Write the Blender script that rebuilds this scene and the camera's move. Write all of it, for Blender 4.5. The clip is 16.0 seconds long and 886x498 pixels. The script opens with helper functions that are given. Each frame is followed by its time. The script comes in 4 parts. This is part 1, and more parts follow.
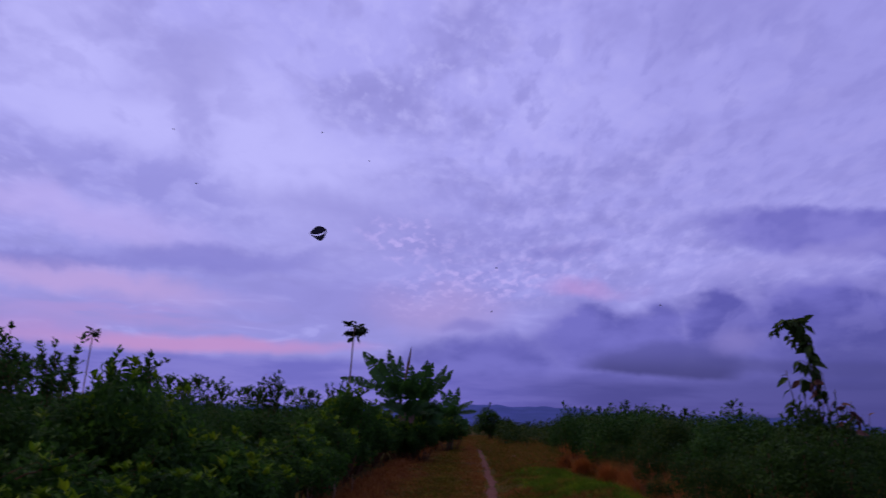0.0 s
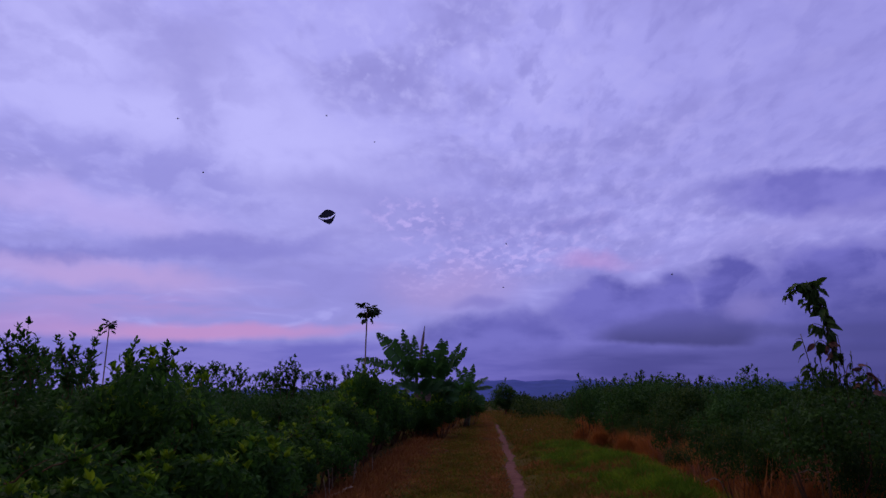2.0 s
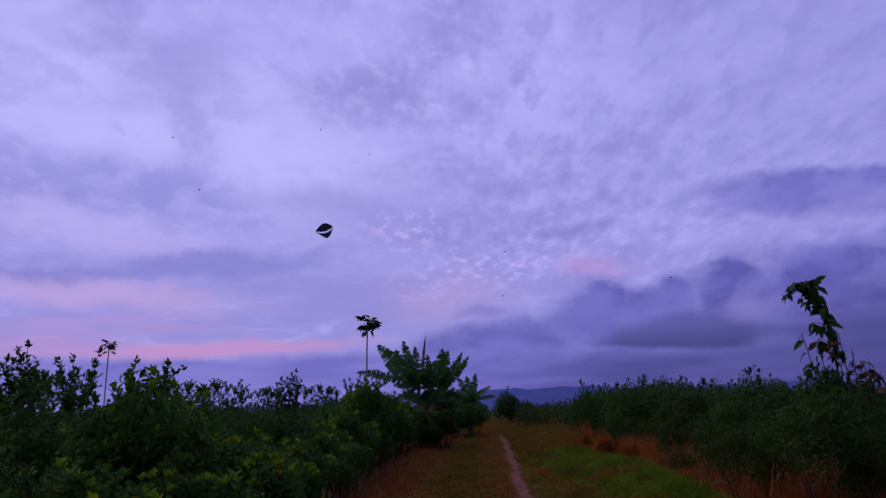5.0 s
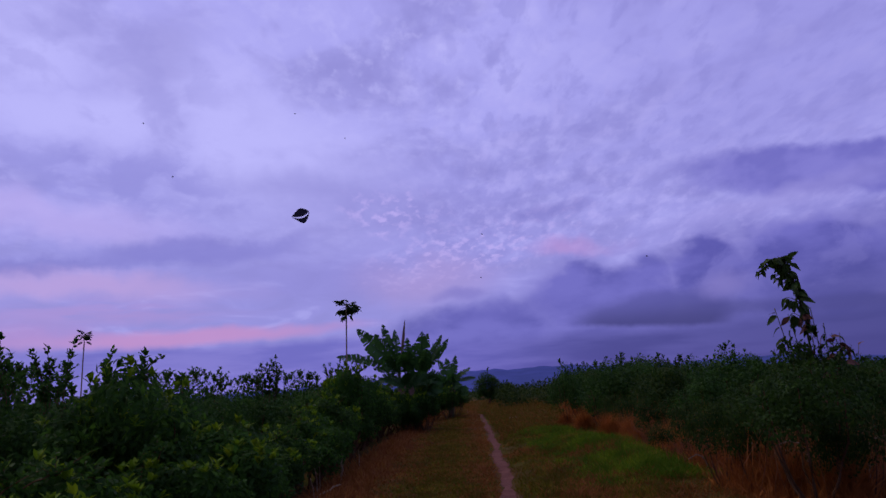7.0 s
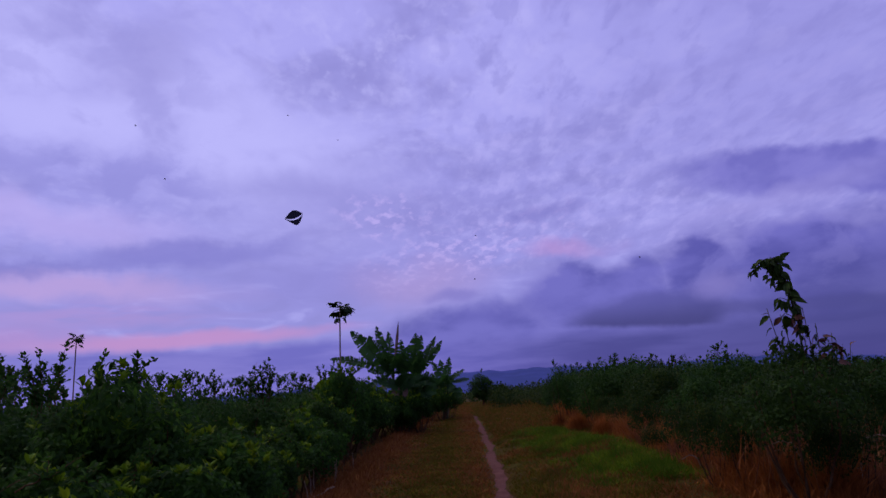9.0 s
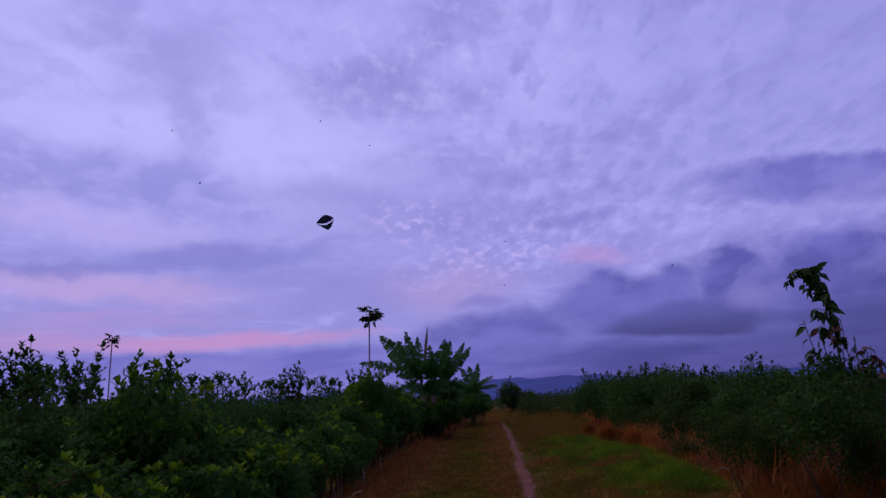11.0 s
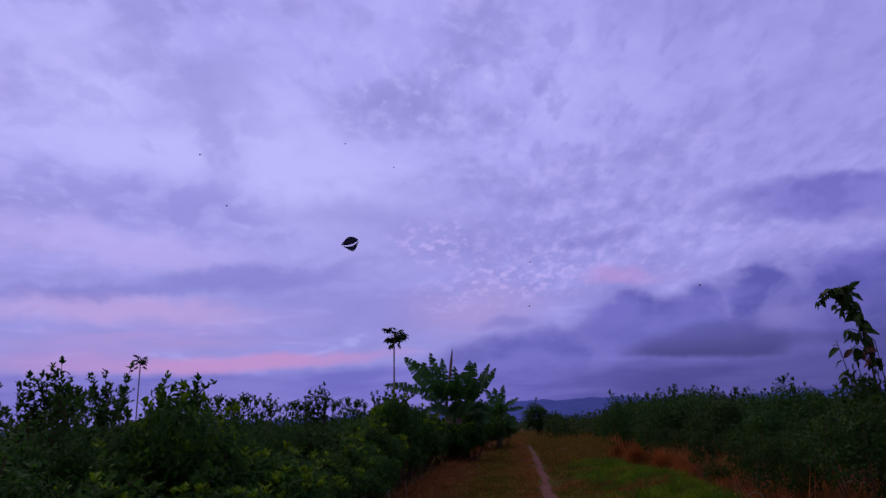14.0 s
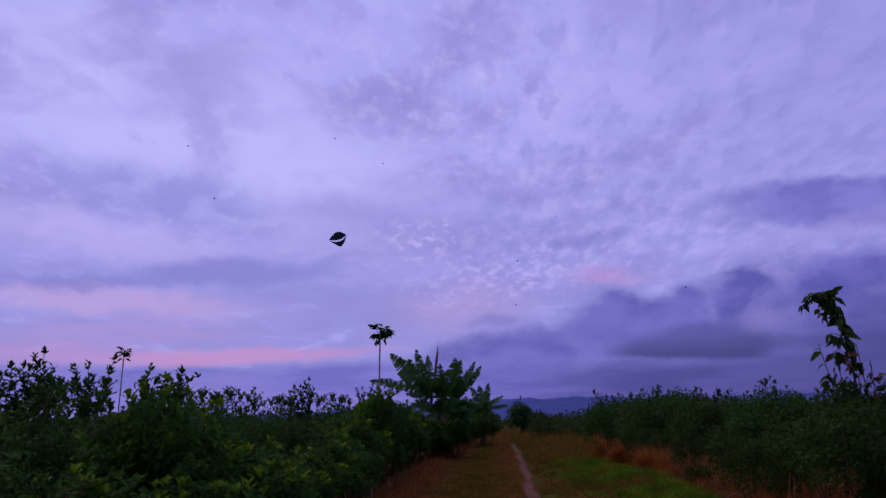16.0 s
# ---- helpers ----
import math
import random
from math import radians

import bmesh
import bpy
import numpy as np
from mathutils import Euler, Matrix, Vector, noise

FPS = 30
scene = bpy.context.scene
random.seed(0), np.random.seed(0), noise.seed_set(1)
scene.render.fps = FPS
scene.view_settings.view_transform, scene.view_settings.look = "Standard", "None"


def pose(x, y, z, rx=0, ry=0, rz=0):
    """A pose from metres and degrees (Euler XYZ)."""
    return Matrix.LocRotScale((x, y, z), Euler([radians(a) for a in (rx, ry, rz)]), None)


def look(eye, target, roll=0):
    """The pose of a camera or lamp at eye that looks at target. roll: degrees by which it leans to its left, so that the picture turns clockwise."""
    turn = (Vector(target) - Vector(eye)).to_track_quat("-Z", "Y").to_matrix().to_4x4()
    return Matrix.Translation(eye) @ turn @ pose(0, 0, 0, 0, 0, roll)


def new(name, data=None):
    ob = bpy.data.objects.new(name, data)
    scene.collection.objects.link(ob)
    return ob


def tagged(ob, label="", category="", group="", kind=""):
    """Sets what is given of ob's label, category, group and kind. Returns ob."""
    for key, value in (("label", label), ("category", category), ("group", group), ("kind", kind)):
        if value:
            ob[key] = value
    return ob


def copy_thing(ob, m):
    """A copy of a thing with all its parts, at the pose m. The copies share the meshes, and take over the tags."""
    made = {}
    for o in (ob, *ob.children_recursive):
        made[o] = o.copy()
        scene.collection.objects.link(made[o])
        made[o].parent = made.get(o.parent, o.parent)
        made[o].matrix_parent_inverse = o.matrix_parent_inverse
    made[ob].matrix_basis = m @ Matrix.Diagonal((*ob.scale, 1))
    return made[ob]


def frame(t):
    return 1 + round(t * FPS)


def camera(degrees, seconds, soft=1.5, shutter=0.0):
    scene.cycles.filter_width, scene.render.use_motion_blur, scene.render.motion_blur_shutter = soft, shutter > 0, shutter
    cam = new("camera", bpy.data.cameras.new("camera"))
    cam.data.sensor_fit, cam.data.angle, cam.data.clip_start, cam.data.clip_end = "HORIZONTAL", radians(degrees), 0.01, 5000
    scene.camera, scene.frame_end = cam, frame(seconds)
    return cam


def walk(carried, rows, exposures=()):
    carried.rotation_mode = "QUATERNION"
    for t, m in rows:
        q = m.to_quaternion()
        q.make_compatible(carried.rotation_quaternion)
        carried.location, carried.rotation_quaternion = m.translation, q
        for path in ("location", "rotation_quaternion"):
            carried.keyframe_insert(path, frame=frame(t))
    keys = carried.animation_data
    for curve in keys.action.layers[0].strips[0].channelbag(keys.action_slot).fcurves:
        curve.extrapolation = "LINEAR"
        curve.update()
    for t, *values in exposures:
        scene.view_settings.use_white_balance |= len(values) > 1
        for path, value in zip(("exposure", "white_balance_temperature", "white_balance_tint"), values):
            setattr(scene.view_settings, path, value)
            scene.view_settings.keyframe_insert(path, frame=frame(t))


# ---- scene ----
PATH = [
    (0.0, 103.93, -1.76, 0.726), (0.5, 103.547, -0.873, 4.664), (1.0, 101.685, -1.736, 2.065),
    (1.5, 101.666, -0.748, 2.306), (2.0, 102.164, 0.456, 2.031), (2.5, 102.446, 0.846, 2.127),
    (3.0, 102.461, 1.367, 2.266), (3.5, 102.807, 1.582, 3.017), (4.0, 103.07, 1.6, 2.694),
    (6.5, 101.998, 3.392, 1.413), (7.0, 101.532, 3.626, 0.739), (7.5, 101.779, 3.856, 0.344),
    (8.0, 101.894, 3.59, 0.546), (8.5, 101.86, 3.482, 0.372), (9.0, 101.628, 3.888, 0.253),
    (11.5, 102.393, 2.293, 2.998), (12.0, 102.484, 1.865, 3.169), (12.5, 102.718, 1.988, 3.637),
    (13.0, 104.436, 0.872, 4.278), (13.5, 104.331, 2.643, 6.551), (14.0, 104.013, 2.653, 4.48),
    (14.5, 103.784, 2.451, 4.611), (15.0, 103.487, 2.059, 4.988), (15.5, 103.735, 1.522, 4.386),
    (16.0, 103.738, 1.769, 3.252),
]
cam = camera(64.0, 16.0, soft=1.5, shutter=0.4)
EYE = (0.0, 0.0, 1.65)
walk(cam, [(t, pose(*EYE, rx, ry, rz)) for t, rx, ry, rz in PATH])


# ---------------------------------------------------------------- node arithmetic
def srgb(r, g, b):
    return tuple(((c / 255 + 0.055) / 1.055) ** 2.4 if c > 10 else c / 255 / 12.92 for c in (r, g, b))


class Val:
    """A node socket with arithmetic."""

    def __init__(self, tree, socket):
        self.tree, self.socket = tree, socket

    def op(self, kind, *others, clamp=False):
        n = self.tree.nodes.new("ShaderNodeMath")
        n.operation, n.use_clamp = kind, clamp
        for i, o in enumerate((self, *others)):
            if isinstance(o, Val):
                self.tree.links.new(o.socket, n.inputs[i])
            else:
                n.inputs[i].default_value = o
        return Val(self.tree, n.outputs[0])

    def __add__(self, o):
        return self.op("ADD", o)


    def __sub__(self, o):
        return self.op("SUBTRACT", o)

    def __mul__(self, o):
        return self.op("MULTIPLY", o)


    def __truediv__(self, o):
        return self.op("DIVIDE", o)

    def low(self, o):
        return self.op("MINIMUM", o)

    def high(self, o):
        return self.op("MAXIMUM", o)

    def step(self, a, b, lo=0.0, hi=1.0):
        """Smooth step from lo at a to hi at b."""
        n = self.tree.nodes.new("ShaderNodeMapRange")
        n.interpolation_type = "SMOOTHSTEP"
        if a > b:
            a, b, lo, hi = b, a, hi, lo
        n.inputs["From Min"].default_value, n.inputs["From Max"].default_value = a, b
        n.inputs["To Min"].default_value, n.inputs["To Max"].default_value = lo, hi
        self.tree.links.new(self.socket, n.inputs["Value"])
        return Val(self.tree, n.outputs["Result"])


def fractal(tree, vector, scale, detail=5.0, rough=0.55, distort=0.0):
    n = tree.nodes.new("ShaderNodeTexNoise")
    n.inputs["Scale"].default_value, n.inputs["Detail"].default_value = scale, detail
    n.inputs["Roughness"].default_value, n.inputs["Distortion"].default_value = rough, distort
    tree.links.new(vector, n.inputs["Vector"])
    return Val(tree, n.outputs[0])


def mapped(tree, vector, scale=(1, 1, 1), shift=(0, 0, 0), turn=(0, 0, 0)):
    n = tree.nodes.new("ShaderNodeMapping")
    n.inputs["Scale"].default_value, n.inputs["Location"].default_value = scale, shift
    n.inputs["Rotation"].default_value = [radians(a) for a in turn]
    tree.links.new(vector, n.inputs["Vector"])
    return n.outputs[0]


def blend(tree, amount, a, b, kind="MIX"):
    n = tree.nodes.new("ShaderNodeMix")
    n.data_type, n.blend_type = "RGBA", kind
    for socket, v in ((n.inputs[0], amount), (n.inputs[6], a), (n.inputs[7], b)):
        if isinstance(v, Val):
            tree.links.new(v.socket, socket)
        elif isinstance(v, bpy.types.NodeSocket):
            tree.links.new(v, socket)
        elif isinstance(v, tuple):
            socket.default_value = (*v, 1)
        else:
            socket.default_value = v
    return n.outputs[2]


# ---------------------------------------------------------------- sky: high dusk overcast with a dark bank
def make_sky():
    world = bpy.data.worlds.new("dusk_sky")
    scene.world = world
    world.use_nodes = True
    tr = world.node_tree
    tr.nodes.clear()
    geo = tr.nodes.new("ShaderNodeTexCoord").outputs["Generated"]
    sep = tr.nodes.new("ShaderNodeSeparateXYZ")
    tr.links.new(geo, sep.inputs[0])
    x, y, z = (Val(tr, sep.outputs[i]) for i in range(3))
    az = x.op("ARCTAN2", y) * 57.29578
    el = z.op("ARCSINE") * 57.29578
    # the cloud layer lies flat overhead, so its pattern shrinks towards the horizon
    comb = tr.nodes.new("ShaderNodeCombineXYZ")
    zz = z.high(0.0) + 0.16
    tr.links.new((x / zz).socket, comb.inputs[0])
    tr.links.new((y / zz).socket, comb.inputs[1])
    flat = comb.outputs[0]
    n1 = fractal(tr, geo, 6.0, 4.0, 0.5)
    n2 = fractal(tr, mapped(tr, geo, shift=(3.1, 7.7, 1.3)), 7.0, 4.0, 0.5)
    n3 = fractal(tr, mapped(tr, geo, shift=(1.7, 4.2, 6.3)), 26.0, 4.0, 0.55)
    billow = fractal(tr, mapped(tr, geo, (1, 1, 2.0), (5, 2, 9)), 9.0, 5.0, 0.52)
    puff = fractal(tr, mapped(tr, geo, (1, 1, 1.5), (4.4, 1.9, 3.0)), 20.0, 3.0, 0.5)
    layer = fractal(tr, mapped(tr, geo, (1, 1, 7.0), (8, 3, 2)), 7.0, 4.0, 0.5)
    mottle = fractal(tr, mapped(tr, flat, (1, 1, 1), (2.3, 0.4, 0)), 3.4, 4.0, 0.52, 0.5)
    curd = fractal(tr, mapped(tr, flat, (1.25, 0.8, 1), (7.3, 1.4, 0), (0, 0, -25)), 9.0, 3.0, 0.5, 0.25)
    streak = fractal(tr, mapped(tr, flat, (2.1, 0.9, 1), (0, 0, 0), (0, 0, 38)), 8.0, 4.0, 0.55, 0.2)
    fleck = fractal(tr, mapped(tr, flat, (1.7, 1.0, 1), (3, 1, 0), (0, 0, 50)), 13.0, 3.0, 0.55, 0.15)
    a = az + (n1 - 0.5) * 7.0 + (n3 - 0.5) * 2.2
    e = el + (n2 - 0.5) * el.step(2.0, 14.0, 0.5, 5.0) + (n3 - 0.5) * el.step(2.0, 12.0, 0.3, 1.6)

    def oval(a0, e0, sa, se, soft=0.5, tilt=0.0):
        c, s = math.cos(radians(tilt)), math.sin(radians(tilt))
        da, de = a - a0, e - e0
        u = (da * c + de * s) / sa
        v = (de * c - da * s) / se
        return (u * u + v * v).op("SQRT").step(1 + soft, 1 - soft)

    # high layer of soft puffs
    col = blend(tr, el.step(4, 24), srgb(150, 145, 223), srgb(173, 169, 245))
    col = blend(tr, mottle.step(0.42, 0.68) * 0.60, col, srgb(144, 139, 213))
    col = blend(tr, mottle.step(0.46, 0.28) * 0.45, col, srgb(184, 180, 252))
    grain = fractal(tr, mapped(tr, flat, (1.2, 0.9, 1), (1.2, 6.1, 0), (0, 0, 20)), 15.0, 5.0, 0.58, 0.2)
    lumps = fractal(tr, mapped(tr, geo, (1, 1, 1.4), (2.9, 8.8, 5.1)), 16.0, 5.0, 0.55, 0.3)
    col = blend(tr, grain.step(0.50, 0.68) * el.step(9, 16) * az.step(4, 18, 0.32, 0.12), col, srgb(190, 186, 254))
    col = blend(tr, lumps.step(0.46, 0.64) * el.step(9, 15) * mottle.step(0.38, 0.60) * az.step(4, 18, 0.38, 0.2), col, srgb(142, 137, 212))
    # bright opening where the layer thins
    glow = oval(-15, 19.8, 10.5, 5.2, 0.7, -20).high(oval(-27, 21.5, 12, 2.6, 0.8, -4)).high(oval(-33, 26, 6, 4, 0.9))
    col = blend(tr, oval(-23, 26.3, 4.5, 2.6, 0.8, 20) * 0.75, col, srgb(158, 153, 226))
    col = blend(tr, oval(-19.5, 23.6, 2.4, 0.7, 0.7) * 0.6, col, srgb(158, 153, 226))
    # curds and flecks
    col = blend(tr, curd.step(0.50, 0.72) * el.step(10, 16) * 0.50, col, srgb(188, 183, 252))
    col = blend(tr, curd.step(0.47, 0.28) * el.step(10, 17) * 0.40, col, srgb(146, 140, 214))
    col = blend(tr, fleck.step(0.52, 0.72) * oval(-3, 27, 11, 5, 0.8) * 0.5, col, srgb(192, 188, 254))
    col = blend(tr, glow * mottle.step(0.72, 0.45, 0.6, 1.0), col, srgb(190, 186, 255))
    col = blend(tr, oval(-23, 26.3, 4.0, 2.2, 0.8, 20) * 0.5, col, srgb(162, 157, 228))
    col = blend(tr, lumps.step(0.48, 0.66) * el.step(16, 20) * az.step(-12, -20) * 0.34, col, srgb(154, 149, 224))
    # grey-blue sheets in the west
    col = blend(tr, oval(-25, 16.8, 9.5, 2.0, 0.6, -9) * lumps.step(0.40, 0.55, 0.35, 0.85), col, srgb(150, 146, 224))
    col = blend(tr, oval(-9, 16.0, 7, 1.2, 0.8, -10) * 0.45, col, srgb(146, 141, 216))
    col = blend(tr, oval(-30, 14.0, 9, 1.3, 0.8, -5) * 0.8, col, srgb(186, 172, 242))
    col = blend(tr, oval(-19.5, 11.7, 7.5, 1.1, 0.5, 3) * 0.7, col, srgb(128, 123, 207))
    col = blend(tr, oval(-31, 10.7, 6, 0.5, 0.7) * 0.7, col, srgb(126, 120, 202))
    col = blend(tr, oval(-3, 15, 11, 2.8, 0.9) * 0.45, col, srgb(142, 136, 214))
    col = blend(tr, oval(-8, 9.4, 9, 1.6, 0.8) * 0.5, col, srgb(140, 133, 212))
    # lit flecks and long wisps in the middle, drawn up to the east
    col = blend(tr, fleck.step(0.47, 0.68) * oval(3, 11.6, 7.5, 2.0, 0.7, 10).high(oval(-4.5, 14.4, 3.5, 1.5, 0.7)) * 0.8, col, srgb(192, 176, 246))
    wisps = streak.step(0.50, 0.68) * el.step(8, 12) * el.step(27, 20) * az.step(-6, 5)
    col = blend(tr, wisps * 0.45, col, srgb(186, 179, 250))
    col = blend(tr, streak.step(0.48, 0.34) * el.step(9, 13) * az.step(-4, 6) * 0.35, col, srgb(136, 132, 210))
    col = blend(tr, az.step(2, 32) * el.step(12, 19) * 0.50, col, srgb(146, 142, 220))
    # rose light low in the west
    col = blend(tr, oval(-28, 9.3, 9.5, 0.9, 0.8, -3) * 0.8, col, srgb(190, 162, 224))
    col = blend(tr, oval(-27, 7.2, 9, 0.8, 0.8) * layer.step(0.4, 0.6) * 0.6, col, srgb(178, 146, 214))
    col = blend(tr, oval(-2, 9.0, 4.5, 1.6, 0.9) * 0.45, col, srgb(186, 158, 216))
    col = blend(tr, oval(10.5, 10.9, 2.6, 0.7, 0.8) * 0.55, col, srgb(190, 146, 214))
    # low blue band below the rose light
    low = e.step(5.2, 4.2) * az.step(10, -2)
    col = blend(tr, low * 0.85, col, blend(tr, layer.step(0.36, 0.62), srgb(100, 96, 192), srgb(124, 117, 206)))
    col = blend(tr, oval(-20, 5.35, 10.5, 0.55, 0.6, 1.5) * 0.9, col, srgb(194, 144, 206))
    col = blend(tr, oval(-32, 5.6, 5, 0.8, 0.7) * 0.7, col, srgb(180, 140, 208))
    # the heaped dark bank that climbs to the north-east
    crest = (n3 - 0.5) * 1.6 + (puff - 0.5) * 2.2
    heap = None
    for a0, e0, sa, se in ((2.5, 4.6, 7.0, 2.2), (10.5, 6.6, 4.2, 3.1), (14.5, 6.6, 4.0, 2.7), (20.5, 7.6, 4.2, 3.2), (27.5, 7.2, 7.0, 4.3), (38, 7.5, 9, 4.6), (54, 7.0, 14, 4.4)):
        u, v = (az + (n1 - 0.5) * 4.0 - a0) / sa, (el + crest - e0) / se
        d = (u * u + v * v).op("SQRT")
        heap = d if heap is None else heap.low(d)
    bank = heap.step(1.38, 0.62)
    under = e.step(6.4, 4.4) * az.step(-8, 4)
    rim = heap.step(0.62, 1.0) * el.step(5.5, 8.0)
    tone = blend(tr, billow.step(0.36, 0.62), srgb(90, 86, 174), srgb(114, 109, 198))
    tone = blend(tr, rim * puff.step(0.34, 0.6) * 0.75, tone, srgb(136, 129, 208))
    tone = blend(tr, lumps.step(0.48, 0.62) * el.step(4.5, 7.0) * 0.55, tone, srgb(128, 122, 206))
    col = blend(tr, bank.high(under * 0.9), col, tone)
    base = blend(tr, layer.step(0.36, 0.64), blend(tr, az.step(0, 14), srgb(92, 88, 180), srgb(68, 65, 143)), blend(tr, az.step(0, 14), srgb(112, 106, 196), srgb(84, 80, 160)))
    col = blend(tr, el.step(4.6, 3.2) * az.step(-10, 4) * 0.9, col, base)
    # flat-bottomed dark core with a pale puff beside it
    core = (((az + (n1 - 0.5) * 3.0 - 16.2) / 6.6).op("POWER", 2.0) + ((el + (puff - 0.5) * 1.6 - 4.9) / 2.0).op("POWER", 2.0)).op("SQRT").step(1.15, 0.65) * (el + (n3 - 0.5) * 0.5 + (az - 16) * 0.07).step(3.85, 4.4)
    col = blend(tr, core * 0.9, col, blend(tr, el.step(4.2, 6.4), srgb(62, 58, 126), srgb(90, 86, 166)))
    col = blend(tr, oval(27, 4.6, 7, 0.5, 0.6, -3) * 0.6, col, srgb(78, 74, 148))
    col = blend(tr, oval(21.3, 6.5, 2.0, 0.8, 0.8) * 0.75, col, srgb(138, 128, 206))
    col = blend(tr, oval(4.5, 6.2, 5, 0.7, 0.7) * 0.6, col, srgb(102, 97, 186))
    col = blend(tr, oval(1.0, 7.6, 1.6, 0.5, 0.7) * 0.6, col, srgb(124, 116, 200))
    # detached cloud above the bank
    sa, se = az + (n3 - 0.5) * 3.0, el + (n3 - 0.5) * 1.4 + (puff - 0.5) * 1.2 + (az - 28) * 0.14
    shelf = (((sa - 34) / 14.0).op("POWER", 4.0) + ((se - 14.2) / 1.75).op("POWER", 4.0)).op("POWER", 0.25).step(1.2, 0.75)
    col = blend(tr, shelf * 0.85, col, blend(tr, puff.step(0.36, 0.64), srgb(106, 101, 192), srgb(124, 118, 206)))
    col = blend(tr, oval(9, 13.9, 3.0, 0.5, 0.7, -4) * 0.5, col, srgb(124, 118, 200))
    col = blend(tr, oval(26, 12.2, 7, 0.8, 0.8, 6) * 0.5, col, srgb(160, 152, 226))
    col = blend(tr, az.step(12, 34) * el.step(11.0, 4.0) * az.step(120, 50) * 0.65, col, srgb(66, 63, 134))
    # brighter overhead, darkening all round the horizon behind the view as the day goes
    lift = el.step(30, 75, 1.0, 1.5) * (az.op("ABSOLUTE").step(42, 110) * el.step(65, 20) * -0.4 + 1.0)
    col = blend(tr, 1.0, col, lift, "MULTIPLY")
    # clear twilight air above the clouds
    air = tr.nodes.new("ShaderNodeTexSky")
    air.sky_type, air.sun_disc = "NISHITA", False
    air.sun_elevation, air.sun_rotation = radians(SUN_HEIGHT), radians(SUN_TURN)
    dim = blend(tr, 1.0, air.outputs[0], (0.06, 0.06, 0.06), "MULTIPLY")
    col = blend(tr, 0.06, col, dim)
    bg = tr.nodes.new("ShaderNodeBackground")
    bg.inputs["Strength"].default_value = 1.0
    tr.links.new(col, bg.inputs["Color"])
    out = tr.nodes.new("ShaderNodeOutputWorld")
    tr.links.new(bg.outputs[0], out.inputs[0])


SUN_HEIGHT, SUN_TURN = 52.0, -55.0
make_sky()
sun = new("sun", bpy.data.lights.new("sun", "SUN"))
sun.data.energy, sun.data.angle, sun.data.color = 1.5, radians(60), (1.0, 0.80, 0.45)
sun.matrix_world = look((-math.sin(radians(-SUN_TURN)) * 50, math.cos(radians(SUN_TURN)) * 50, 50 * math.tan(radians(SUN_HEIGHT))), (0, 0, 0))


# ---------------------------------------------------------------- materials
def surface(name, rough=0.6, spec=0.3):
    m = bpy.data.materials.new(name)
    m.use_nodes = True
    tr = m.node_tree
    b = tr.nodes["Principled BSDF"]
    b.inputs["Roughness"].default_value = rough
    b.inputs["Specular IOR Level"].default_value = spec
    return m, tr, b


def leaf_material(name, dark, mid, bright, rough=0.5, through_light=0.3, spec=0.07):
    m, tr, b = surface(name, rough, spec)
    geo = tr.nodes.new("ShaderNodeNewGeometry")
    isl = Val(tr, geo.outputs["Random Per Island"])
    own = Val(tr, tr.nodes.new("ShaderNodeObjectInfo").outputs["Random"])
    pos = tr.nodes.new("ShaderNodeTexCoord").outputs["Object"]
    patch = fractal(tr, pos, 2.3, 3.0)
    c = blend(tr, isl.step(0.0, 1.0), dark, mid)
    c = blend(tr, (isl * 0.5 + patch * 0.7 + own * 0.4 - 0.33).step(0.45, 0.85), c, bright)
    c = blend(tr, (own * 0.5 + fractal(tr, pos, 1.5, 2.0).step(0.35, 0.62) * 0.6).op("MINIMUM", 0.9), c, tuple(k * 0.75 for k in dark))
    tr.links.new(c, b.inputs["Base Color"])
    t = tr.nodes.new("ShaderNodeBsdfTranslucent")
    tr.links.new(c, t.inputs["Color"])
    mix = tr.nodes.new("ShaderNodeMixShader")
    mix.inputs[0].default_value = through_light
    tr.links.new(b.outputs[0], mix.inputs[1])
    tr.links.new(t.outputs[0], mix.inputs[2])
    tr.links.new(mix.outputs[0], tr.nodes["Material Output"].inputs["Surface"])
    return m


def mottled(name, a, b_col, scale, rough=0.85, bump=0.0, stretch=(1, 1, 1), third=None, spec=0.15):
    m, tr, b = surface(name, rough, spec)
    pos = mapped(tr, tr.nodes.new("ShaderNodeTexCoord").outputs["Object"], stretch)
    big, fine = fractal(tr, pos, scale, 4.0), fractal(tr, pos, scale * 7, 5.0, 0.65)
    c = blend(tr, (big * 0.6 + fine * 0.4).step(0.36, 0.64), a, b_col)
    if third:
        c = blend(tr, fractal(tr, pos, scale * 2.3, 5.0).step(0.55, 0.7), c, third)
    tr.links.new(c, b.inputs["Base Color"])
    if bump:
        bn = tr.nodes.new("ShaderNodeBump")
        bn.inputs["Strength"].default_value, bn.inputs["Distance"].default_value = bump, 0.03
        tr.links.new(fine.socket, bn.inputs["Height"])
        tr.links.new(bn.outputs[0], b.inputs["Normal"])
    return m


